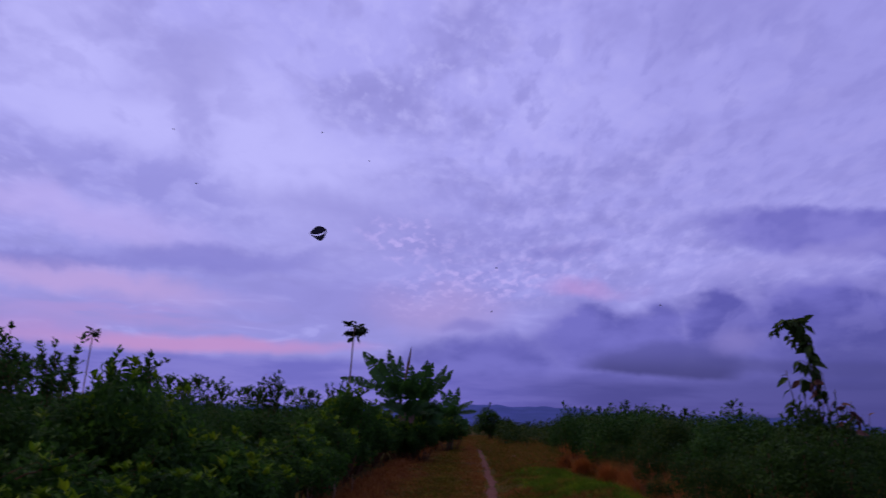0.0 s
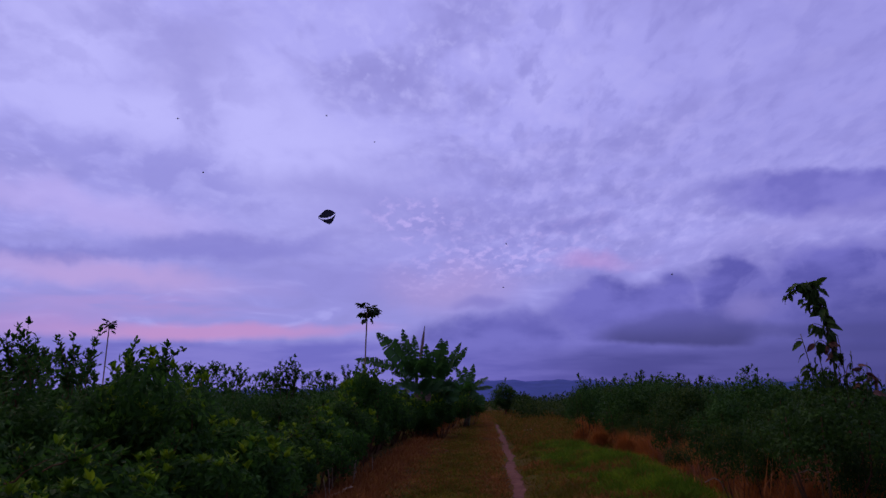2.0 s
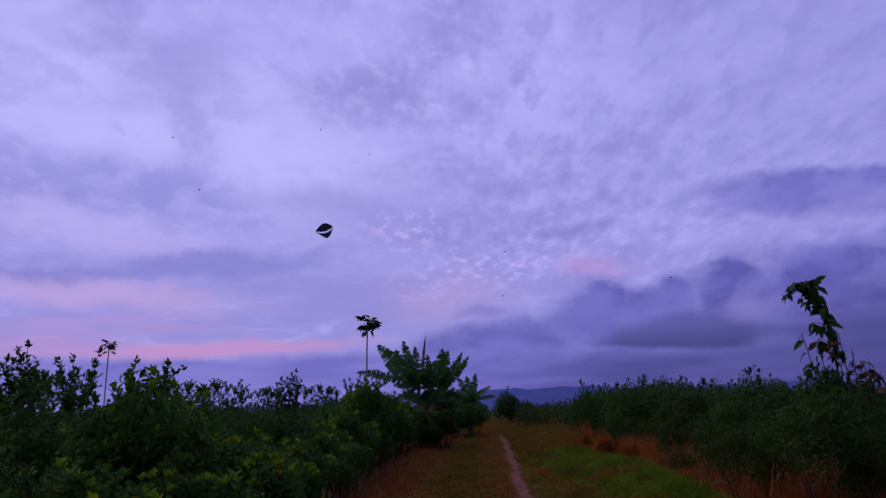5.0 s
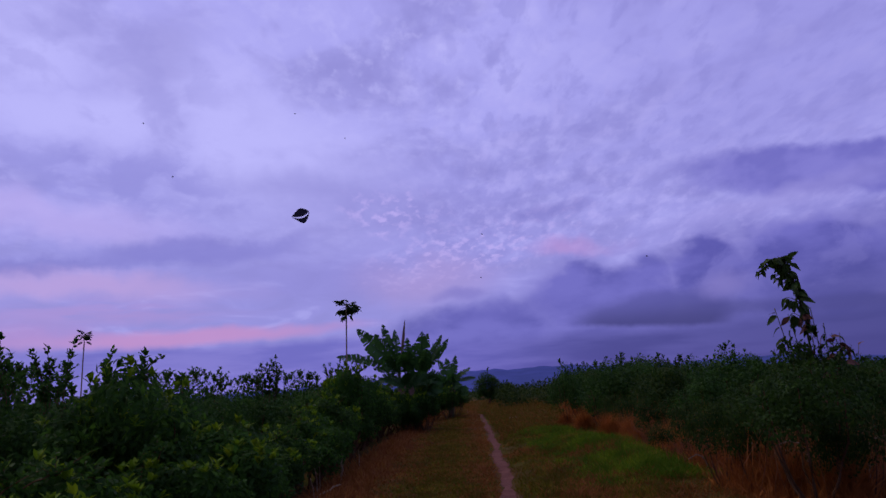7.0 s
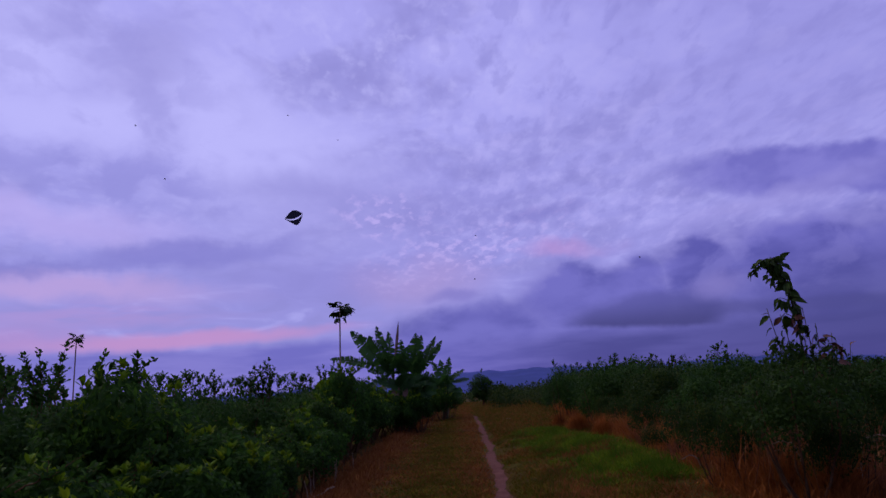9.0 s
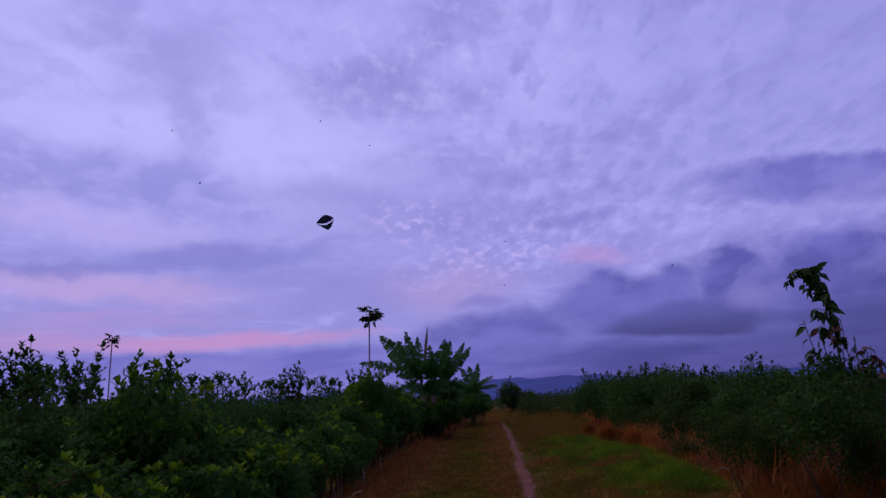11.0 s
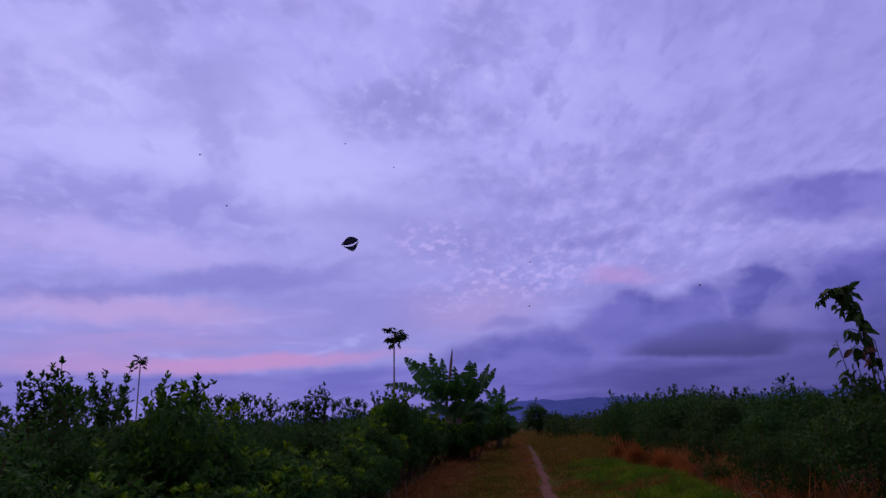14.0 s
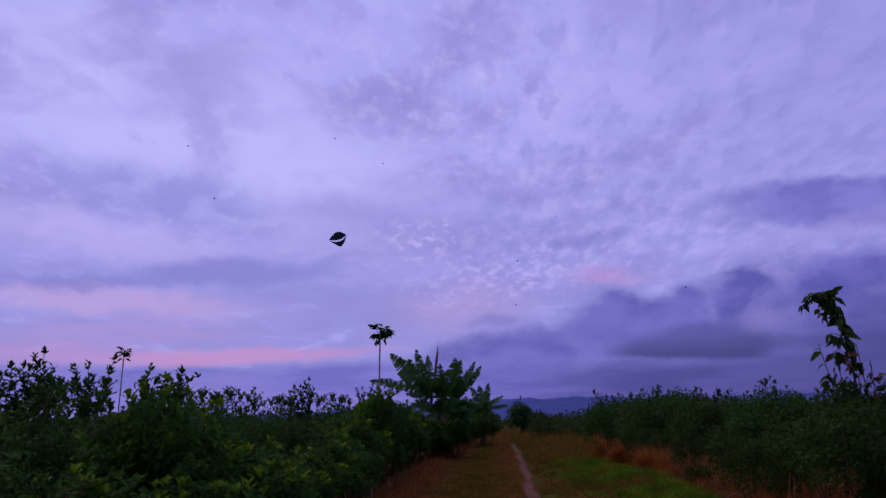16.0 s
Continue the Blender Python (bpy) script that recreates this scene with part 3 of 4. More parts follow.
# low bright shrubs along the near side of the track, higher further on
for x, y, size, tall in ((-2.8, 4.4, 0.98, 0.98), (-3.0, 5.7, 0.95, 0.95), (-2.75, 6.9, 0.92, 0.95), (-2.8, 8.2, 1.0, 1.0), (-2.8, 9.5, 0.92, 0.95), (-2.85, 10.8, 0.95, 0.92),
                         (-2.8, 12.2, 1.0, 0.95), (-2.85, 13.5, 1.02, 1.05), (-2.95, 14.9, 1.08, 1.12), (-3.0, 16.4, 1.15, 1.25), (-3.05, 18.1, 1.15, 1.1), (-3.1, 19.9, 1.2, 1.3),
                         (-3.1, 21.8, 1.2, 1.1), (-3.2, 23.8, 1.25, 1.3), (-3.2, 26.0, 1.2, 1.15), (-3.2, 28.2, 1.25, 1.1), (-3.1, 30.2, 1.2, 1.05), (-2.9, 32.0, 1.2, 1.08), (-2.0, 33.0, 0.9, 1.1),
                         (-3.6, 33.4, 1.25, 1.1), (-2.7, 35.6, 1.25, 1.1), (-2.5, 38.0, 1.4, 1.1), (-2.4, 41.0, 1.5, 1.15), (-2.2, 44.0, 1.5, 1.2), (-2.0, 47.0, 1.5, 1.2), (-1.2, 48.6, 1.1, 1.2), (-1.6, 51.0, 1.5, 1.2),
                         (-1.4, 55.0, 1.6, 1.2), (-1.2, 60.0, 1.6, 1.2), (-3.1, 32.8, 1.2, 1.12), (-2.5, 32.6, 1.15, 1.12), (-1.9, 33.2, 1.1, 1.3), (-1.3, 33.8, 1.0, 1.45), (-1.5, 35.6, 1.2, 1.35), (-0.4, 48.4, 1.0, 1.5), (0.2, 51.5, 1.3, 1.3)):
    plant(shrub[rng.integers(4)], x + rng.uniform(-0.15, 0.1), y, size * rng.uniform(0.94, 1.06), rng.uniform(0, 360), tall * (rng.uniform(0.86, 1.12) if y > 12 else rng.uniform(0.95, 1.05)))
# taller ones, and citrus with long shoots against the sky
plant(lanky[0], -6.3, 9.65, 1.0, 33)
plant(lanky[1], -5.64, 10.02, 1.0, 29.4)
plant(lanky[0], -5.0, 19.8, 1.05, 14)
plant(lanky[1], -4.6, 27.5, 1.15, 9)
plant(mound[0], -3.6, 7.9, 1.2, 24.5, 1.27)
plant(mound[1], -3.7, 8.8, 1.15, 150, 1.28)
plant(mound[1], -4.3, 9.4, 1.1, 250, 1.18)
for x, y, size, turn in ((-4.3, 23.5, 1.03, 20), (-4.7, 26.0, 1.12, 120), (-4.2, 28.0, 1.05, 210), (-5.3, 25.0, 1.05, 300)):
    plant(citrus[turn // 100], x, y, size, turn)
plant(citrus[1], -7.3, 9.7, 0.95, 15)
plant(citrus[0], -8.0, 10.7, 0.98, 60)
plant(dome[1], -6.6, 11.4, 1.06, 60)
plant(citrus[3], -7.3, 12.3, 1.0, 95)
plant(citrus[0], -6.6, 11.0, 0.98, 195)
plant(citrus[2], -7.0, 8.2, 0.9, 215)
# orchard rows west of the track
for row, (x0, y0, y1) in enumerate(((-5.6, 6.4, 62), (-8.6, 5.0, 62), (-11.6, 7.0, 64), (-15.0, 9.0, 66), (-18.5, 11.0, 66), (-22.5, 14.0, 66), (-27.0, 18.0, 66))):
    y = y0
    while y < y1:
        plant(citrus[rng.integers(4)], x0 + rng.uniform(-0.4, 0.4), y, rng.uniform(0.86, 1.05) * float(np.interp(math.hypot(x0, y), [7, 14, 25, 45], [0.90, 0.90, 0.96, 1.03])), rng.uniform(0, 360), rng.uniform(0.92, 1.06))
        y += rng.uniform(2.2, 3.0)
# orchard rows east of the track
for row, (x0, y0, y1) in enumerate(((4.75, 8.8, 62), (8.3, 9.4, 64), (12.2, 11.0, 66), (15.8, 14.0, 66), (19.8, 17.0, 66), (24.5, 21, 66), (31.0, 27, 66))):
    y = y0
    while y < y1:
        x = x0 + 0.10 * (y - 10) * max(0.0, 1 - row * 0.25) + rng.uniform(-0.55, 0.55)
        # the trees stand lower towards the east
        top = 1.65 + math.hypot(x, y) * math.tan(radians(np.interp(math.degrees(math.atan2(x, y)), [8, 12, 20, 25, 31, 40], [1.75, 1.7, 1.2, 0.8, 0.55, 0.4])))
        grow = min(1.45, top / np.interp(y, [12, 24], [2.25, 2.0])) * rng.uniform(0.76, 1.06)
        plant((leggy if row == 0 and y < 17 else sparse if row < 3 and rng.uniform() < (0.6 if y < 26 else 0.25) else dome)[rng.integers(3)], x, y, grow, rng.uniform(0, 360), rng.uniform(0.92, 1.08))
        y += rng.uniform(3.0, 4.4 if row < 2 else 3.8) * grow
for az, d, el, width, kind in ((8.9, 31.0, 2.0, 0.72, dome[1]), (9.9, 33.0, 1.7, 0.9, dome[0]), (12.3, 26.0, 2.05, 1.15, dome[2]), (13.6, 27.0, 1.8, 1.0, dome[0]), (16.2, 22.0, 1.9, 0.85, sparse[0]), (21.0, 19.0, 1.95, 0.98, dome[1]), (22.4, 19.6, 1.75, 0.9, dome[2])):
    z = 1.65 + d * math.tan(radians(el - 0.55))
    plant(kind, d * math.sin(radians(az)), d * math.cos(radians(az)), width, az * 37, z / 2.0 / width)
plant(leggy[1], 5.3, 10.8, 0.66, 70, 1.58)
plant(leggy[0], 6.0, 11.2, 0.8, 170, 1.1)
# low young trees at the edge of the row, with gaps between them
for az, d, width, z in ((19.6, 11.2, 0.42, 1.22), (17.9, 13.2, 0.40, 1.15), (15.6, 14.2, 0.26, 0.62), (15.3, 16.6, 0.42, 1.2), (13.6, 19.5, 0.45, 1.25), (12.4, 23.5, 0.5, 1.3), (26.5, 9.9, 0.34, 1.1), (21.8, 10.7, 0.42, 1.25), (28.6, 10.1, 0.44, 1.2), (11.2, 27.5, 0.5, 1.3)):
    plant(sparse[int(az * 10) % 3], d * math.sin(radians(az)), d * math.cos(radians(az)), width, az * 53, z / 1.95 / width)
plant(sparse[2], 6.1, 10.3, 0.8, 10)
for p in protos:
    for o in (*p.children_recursive, p):
        bpy.data.objects.remove(o)


def far_orchard():
    """The orchard goes on to the horizon: clumps of coarse leaves."""
    rng = np.random.default_rng(9)
    s = Soup()
    n = 1500
    y = 66 + 330 * rng.uniform(0, 1, n) ** 1.6
    x = rng.uniform(-0.8, 0.85, n) * y
    keep = ~((x > -0.5 + 0.03 * (y - 60)) & (x < 3.5 + 0.055 * (y - 60)) & (y < 105))
    x, y = x[keep], y[keep]
    for px, py in zip(x, y):
        hh = rng.uniform(1.5, 2.4) * (1.0 if px < 3 else 1.1)
        k = 220 if py < 120 else 60
        d = unit(rng.normal(0, 1, (k, 3))) * rng.uniform(0.5, 1.0, (k, 1))
        base = d * np.array([1.3, 1.3, hh / 2]) + np.array([px, py, hh / 2])
        leaves(s, base, d + rng.normal(0, 0.5, (k, 3)), rng.normal(0, 0.5, (k, 3)) + np.array([0, 0, 1]), rng.uniform(0.18, 0.36, k) * (1 if py < 120 else 1.8), rng.uniform(0.1, 0.2, k) * (1 if py < 120 else 1.8))
    ob = new("far_orchard", s.mesh("far_orchard", M_CITRUS_DRY))
    tagged(ob, "far dark green orchard reaching to the horizon", "orchard", kind="stuff")


far_orchard()


def lone_tree(x, y, h, w, seed):
    rng = np.random.default_rng(seed)
    root = thing("broadleaf_tree", "round dark green tree where the track ends", "tree", at=pose(x, y, 0))
    wood, crown = Soup(), Soup()
    tube(wood, curve_pts((0, 0, -0.1), (0.1, 0, h * 0.5), (0.08, 0, 0), 7), np.linspace(0.14, 0.07, 7), 7)
    for k in range(7):
        an = k * 0.9
        tube(wood, curve_pts((0.05, 0, h * 0.3), (math.cos(an) * w * 0.3, math.sin(an) * w * 0.3, h * 0.75), (0, 0, 0.1), 5), np.linspace(0.06, 0.02, 5), 5)
    n = 4600
    d = unit(rng.normal(0, 1, (n, 3)))
    lump = np.array([0.8 + 0.45 * noise.noise(Vector(q * 2.2 + seed)) for q in d])
    base = d * (lump * rng.uniform(0.55, 1.0, n))[:, None] * np.array([w / 2, w / 2, h * 0.45]) + np.array([0, 0, h * 0.55])
    leaves(crown, base, d + rng.normal(0, 0.6, (n, 3)), np.tile([0, 0, 1.0], (n, 1)) + 0.4 * d, rng.uniform(0.18, 0.32, n), rng.uniform(0.1, 0.17, n))
    shoot(wood, crown, rng, (0, 0, h * 0.9), (0.1, 0, h * 1.13), 0.2, 8, 0.02)
    part("trunk", wood, M_BARK, root)
    part("crown", crown, M_CITRUS, root)


lone_tree(4.6, 92, 4.0, 4.5, 3)
lone_tree(7.6, 100, 2.6, 2.6, 4)


# ---------------------------------------------------------------- papaya trees
def papaya_leaf_mesh():
    """A palmate leaf of seven lobes on the end of its stalk."""
    s = Soup()
    tube(s, curve_pts((0, 0, 0), (0.5, 0, 0.10), (0, 0, 0.05), 5), np.linspace(0.014, 0.008, 5), 4)
    c = np.array([0.5, 0, 0.10])
    for k in range(7):
        an = radians(-126 + 42 * k)
        L = 0.34 * (1 - 0.28 * abs(k - 3) / 3)
        w = np.array([math.cos(an), math.sin(an), -0.30])
        sd = np.array([-math.sin(an), math.cos(an), 0])
        v = [c, c + w * L * 0.35 + sd * 0.05, c + w * L * 0.62 + sd * 0.085 + (0, 0, -0.01), c + w * L + (0, 0, -0.05), c + w * L * 0.62 - sd * 0.085 + (0, 0, -0.01), c + w * L * 0.35 - sd * 0.05,
             c + w * L * 0.6 + (0, 0, 0.015)]
        s.add(v, [(0, 1, 6), (1, 2, 6), (2, 3, 6), (3, 4, 6), (4, 5, 6), (5, 0, 6)])
    return s.mesh("leaf", M_PAPAYA)


PAPAYA_LEAF = papaya_leaf_mesh()


def papaya(x, y, h, lean, seed, size, label):
    rng = np.random.default_rng(seed)
    root = thing("papaya_tree", label, "papaya tree", "papaya trees", at=pose(x, y, 0))
    s = Soup()
    pts = curve_pts((0, 0, -0.05), (lean, 0, h), (-lean * 0.35, 0.05, 0), 14)
    rad = np.linspace(0.042, 0.026, 14) * (1 + 0.06 * np.sin(np.arange(14) * 2.4))
    tube(s, pts, rad, 8)
    part("trunk", s, M_PALE_BARK, root, smooth=True)
    for k in range(22):
        lf = part("leaf", PAPAYA_LEAF, None, root)
        tilt = rng.uniform(-35, 45) if k < 20 else rng.uniform(35, 65)
        drop = rng.uniform(0, 0.10) if k < 20 else rng.uniform(0.25, 0.45)
        lf.matrix_basis = pose(lean, 0, h - drop, 0, tilt, k * 137.5 + rng.uniform(-15, 15)) @ Matrix.Scale(size * rng.uniform(0.8, 1.1), 4)


papaya(-4.36, 30.0, 5.6, 0.10, 1, 0.78, "slender papaya tree with a small leafy head")
papaya(-18.5, 35.8, 5.75, 0.12, 2, 0.55, "slender far papaya tree with a sparse head")


# ---------------------------------------------------------------- banana plants
def banana_leaf(rng, base, angle, length, width, droop, toward=0.0, tear=0.35):
    """One leaf: a midrib that rises at the angle (0 right, 90 up) and sags, with a blade torn into strips."""
    s = Soup()
    n = 46
    t = np.linspace(0, 1, n)
    an = radians(angle)
    w0 = np.array([math.cos(an), toward, math.sin(an)])
    w0 = w0 / np.linalg.norm(w0)
    pts = np.array(base) + np.outer(t * length, w0) + np.outer(-(t ** 2) * droop * length, [0, 0, 1])
    tube(s, pts, np.linspace(0.035, 0.006, n), 5)
    tang = unit(np.gradient(pts, axis=0))
    view = unit(np.array([rng.uniform(-0.5, 0.5), -1.0, rng.uniform(-0.2, 0.7)]))
    side = unit(np.cross(tang, view))
    nrm = np.cross(side, tang)
    width = width * 1.0
    prof = np.clip(np.sin(np.clip((t - 0.12) / 0.88, 0, 1) ** 0.75 * math.pi), 0, 1) ** 0.65 * width / 2
    for sg in (-1, 1):
        i = 3
        while i < n - 1:
            run = int(rng.integers(1, 5)) if rng.uniform() < tear + 0.2 else int(rng.integers(4, 9))
            j = min(n - 1, i + run)
            dropk = rng.uniform(0.0, 0.6) if rng.uniform() < tear else rng.uniform(0, 0.1)
            gap = 0.25 if run < 5 else 0.08
            v = []
            for k in range(i, j + 1):
                kk = np.clip(k, i + gap, j - gap) if k in (i, j) else k
                for u in (0.0, 0.55, 1.0):
                    m = k if u == 0 else kk
                    p = np.array([np.interp(m, np.arange(n), pts[:, c]) for c in range(3)])
                    wdt = np.interp(m, np.arange(n), prof)
                    if u == 1.0 and rng.uniform() < tear:
                        wdt *= rng.uniform(0.7, 1.0)
                    p = p + sg * side[k] * wdt * u + nrm[k] * wdt * 0.22 * u + tang[k] * 0.25 * wdt * u
                    p[2] -= dropk * wdt * u * u
                    v.append(p)
            m = j - i + 1
            s.add(v, [(a * 3 + b, a * 3 + b + 1, (a + 1) * 3 + b + 1, (a + 1) * 3 + b) for a in range(m - 1) for b in range(2)])
            i = j
    return s


def banana(x, y, stem, leaf_rows, seed, label, tear=0.5):
    rng = np.random.default_rng(seed)
    root = thing("banana_plant", label, "banana plant", "banana plants", at=pose(x, y, 0))
    for dx, hh in stem:
        s = Soup()
        tube(s, curve_pts((dx * 0.6, 0, -0.05), (dx, 0, hh), (0, 0.03, 0), 9), np.linspace(0.13, 0.07, 9), 9)
        part("pseudostem", s, M_STALK, root, smooth=True)
    low = [(rng.uniform(-0.3, 0.9), rng.uniform(1.5, 2.3), rng.uniform(-1.4, 2.0), rng.uniform(1.7, 3.1), 0.62, rng.uniform(0.15, 0.4), rng.uniform(-0.6, -0.2), 0) for _ in range(16)]
    low += [(rng.uniform(-0.2, 0.8), 2.5, rng.uniform(-0.5, 1.2), rng.uniform(1.2, 1.6), 0.35, 0.1, -0.5, 1) for _ in range(3)]
    for bx, bz, tx, tz, width, droop, toward, dry in (*leaf_rows, *low):
        length = math.hypot(tx - bx, tz - bz)
        angle = math.degrees(math.atan2(tz - bz + droop * length, tx - bx))
        s = banana_leaf(rng, (bx, 0, bz), angle, length * (1 + droop * 0.4), width, droop, toward, 0.05 if dry else tear)
        part("leaf", s, M_BANANA_DRY if dry else M_BANANA, root, "dry brown leaf" if dry else "")


banana(-2.35, 34.0, ((-0.1, 3.0), (0.9, 2.7), (0.4, 2.4)), (
    (-0.25, 3.0, -2.04, 4.95, 0.75, 0.05, -0.05, 0), (-0.25, 3.1, -1.26, 4.74, 0.70, 0.05, 0.2, 0), (-0.25, 3.1, -0.82, 5.16, 0.50, 0.02, 0.1, 0), (-0.1, 3.1, -0.26, 4.89, 0.45, 0.02, 0.2, 0),
    (0.0, 3.1, 0.28, 5.22, 0.15, -0.04, 0.1, 1), (0.32, 2.6, 0.39, 4.4, 0.65, 0.02, -0.15, 0), (0.85, 2.6, 1.12, 4.62, 0.72, 0.0, -0.1, 0), (0.9, 2.6, 1.36, 4.55, 0.60, 0.0, 0.1, 0),
    (1.0, 2.6, 2.05, 4.45, 0.46, 0.02, 0.0, 0), (1.05, 2.6, 2.36, 4.27, 0.46, 0.04, 0.15, 0), (-0.35, 3.0, -3.04, 3.68, 0.56, 0.16, 0.05, 0), (-0.3, 2.9, -1.28, 3.02, 0.40, 0.10, -0.2, 0),
    (0.55, 2.6, 0.73, 4.15, 0.6, 0.02, 0.1, 0), (-0.2, 2.8, -1.0, 3.7, 0.75, 0.3, -0.4, 0), (0.0, 2.8, -0.5, 4.0, 0.8, 0.15, -0.4, 0), (0.2, 2.6, 0.0, 3.9, 0.8, 0.2, -0.5, 0), (0.8, 2.5, 1.5, 3.6, 0.75, 0.3, -0.4, 0),
    (0.4, 2.4, 0.9, 3.6, 0.75, 0.2, -0.5, 0), (-0.2, 2.6, -1.1, 2.3, 0.6, 0.35, -0.3, 0), (0.9, 2.5, 1.9, 2.4, 0.6, 0.35, -0.3, 0), (0.0, 2.7, -0.9, 3.2, 0.8, 0.3, -0.5, 0), (0.3, 2.6, 0.5, 3.9, 0.8, 0.1, -0.4, 0), (0.9, 2.4, 1.3, 3.9, 0.75, 0.1, -0.3, 0),
    (-0.2, 2.6, -0.8, 1.7, 0.6, 0.25, -0.4, 0), (0.9, 2.3, 1.5, 1.6, 0.6, 0.25, -0.4, 0)), 4,
    "tall clump of banana plants with torn green leaves")
banana(-0.55, 50.0, ((0.5, 2.5), (0.75, 2.1)), (
    (0.62, 2.4, 0.94, 4.25, 0.55, 0.0, 0.1, 0), (0.5, 2.4, -0.35, 4.1, 0.6, 0.1, 0.2, 0), (0.55, 2.4, 0.27, 4.15, 0.6, 0.05, 0.1, 0), (0.75, 2.5, 2.0, 3.35, 0.45, 0.2, 0.0, 0), (0.8, 2.4, 2.2, 2.6, 0.42, 0.2, 0.0, 0),
    (0.5, 2.4, -0.7, 2.9, 0.6, 0.35, -0.3, 0), (0.6, 2.2, 0.9, 3.3, 0.7, 0.3, -0.6, 0), (0.5, 2.2, 0.2, 3.3, 0.7, 0.3, -0.6, 0), (0.6, 2.1, -0.3, 1.6, 0.6, 0.2, -0.3, 0), (0.8, 2.1, 1.5, 1.5, 0.6, 0.2, -0.3, 0), (0.6, 2.2, 1.4, 3.2, 0.6, 0.3, -0.3, 0)), 8,
    "smaller banana plant with drooping green leaves")


# ---------------------------------------------------------------- large-leaved sapling above the eastern row
def big_leaf_mesh(bend, material):
    s = Soup()
    n = 8
    t = np.linspace(0, 1, n)
    mid = np.stack([t, 0 * t, -bend * t ** 2], -1)
    w = 0.26 * np.sin(np.clip(t, 0.02, 0.98) ** 0.85 * math.pi) ** 0.8
    wave = 0.03 * np.sin(t * 14)
    l = mid + np.stack([0 * t, w, 0.35 * w + wave], -1)
    r = mid + np.stack([0 * t, -w, 0.35 * w - wave], -1)
    v = np.concatenate([mid, l, r])
    s.add(v, [(i, i + 1, n + i + 1, n + i) for i in range(n - 1)] + [(2 * n + i, 2 * n + i + 1, i + 1, i) for i in range(n - 1)])
    tube(s, mid * np.array([1, 1, 1]) + np.array([0, 0, -0.004]), np.linspace(0.012, 0.004, n), 4)
    return s.mesh("leaf", material, True)


def sapling():
    rng = np.random.default_rng(21)
    x, y = 11.9 * math.sin(radians(26)), 11.9 * math.cos(radians(26))
    root = thing("sapling", "tall sapling with large drooping leaves above a citrus row", "sapling", at=pose(x, y, 0, 0, 0, -26))
    meshes = [big_leaf_mesh(b, M_SAPLING) for b in (0.2, 0.45, 0.75)]
    dry = [big_leaf_mesh(b, M_SAPLING_DRY) for b in (0.45, 0.75)]
    main = np.array([(0.2, 0.1, -0.05), (0.16, 0.05, 1.2), (0.12, 0, 2.13), (0.12, 0, 2.36), (0.10, 0, 2.62), (0.07, 0, 2.91), (0.0, 0, 3.21), (-0.07, 0, 3.36), (-0.21, -0.02, 3.35), (-0.33, -0.03, 3.26), (-0.41, -0.04, 3.16)])
    s = Soup()
    tube(s, main, np.linspace(0.019, 0.005, len(main)), 7)
    part("stem", s, M_STALK, root, smooth=True)
    for a, b, c, r in (((0.0, 0.1, 0.1), (-0.27, 0.0, 2.60), (0.06, 0, -0.1), 0.012), ((0.1, 0.05, 0.1), (-0.10, 0.05, 2.5), (0.05, 0, 0), 0.010), ((0.2, 0, 0.1), (0.21, 0, 2.56), (0.05, 0, 0.0), 0.011),
                       ((0.21, 0, 2.55), (0.13, 0, 2.46), (0.0, 0, 0.03), 0.006), ((0.2, 0, 0.1), (0.35, 0, 2.32), (0.05, 0, 0), 0.010), ((0.2, 0, 0.1), (0.54, 0.1, 2.16), (0.05, 0, 0.05), 0.010), ((0.3, 0, 0.1), (0.76, 0.1, 1.98), (0.05, 0, 0.05), 0.008)):
        s = Soup()
        tube(s, curve_pts(a, b, c, 9), np.linspace(r, r * 0.5, 9), 6)
        part("stem", s, M_STALK, root, smooth=True)

    def leaf_at(px, py, pz, turn, tilt, size):
        old = pz < 2.55 and rng.uniform() < (0.55 if px > 0.1 else 0.3)
        lf = part("leaf", dry[rng.integers(2)] if old else meshes[rng.integers(3)], None, root, "withered red-brown leaf" if old else "")
        lf.matrix_basis = pose(px, py, pz, rng.uniform(-85, 85), tilt, turn) @ Matrix.Scale(size, 4)

    # leaves crowd the upper stem and the hooked tip
    for k in range(98):
        u = rng.uniform(2.4, 8.2) if k < 84 else rng.uniform(7.5, 10)
        p = [np.interp(u, np.arange(len(main)), main[:, i]) for i in range(3)]
        size = (rng.uniform(0.12, 0.21) if u > 3.6 else rng.uniform(0.09, 0.15)) if u < 8 else rng.uniform(0.10, 0.17)
        leaf_at(*p, k * 137.5 + rng.uniform(-25, 25), rng.uniform(0, 65), size)
    for a, b in (((0.07, 0, 2.91), (-0.20, 0, 3.12)), ((0.0, 0, 3.21), (-0.16, 0, 3.30)), ((0.10, 0, 2.62), (-0.10, 0, 2.74)), ((0.12, 0, 2.36), (-0.06, 0, 2.50))):
        s = Soup()
        tube(s, curve_pts(a, b, (0, 0, 0.04), 6), np.linspace(0.007, 0.004, 6), 5)
        part("stem", s, M_STALK, root, smooth=True)
        for k in range(11):
            u = rng.uniform(0.15, 1.0)
            leaf_at(a[0] + (b[0] - a[0]) * u, rng.uniform(-0.03, 0.03), a[2] + (b[2] - a[2]) * u, rng.uniform(120, 260), rng.uniform(20, 85), rng.uniform(0.11, 0.19))
    leaf_at(0.02, 0, 3.34, 5, -35, 0.16)
    leaf_at(0.03, 0, 3.24, 10, 15, 0.18)
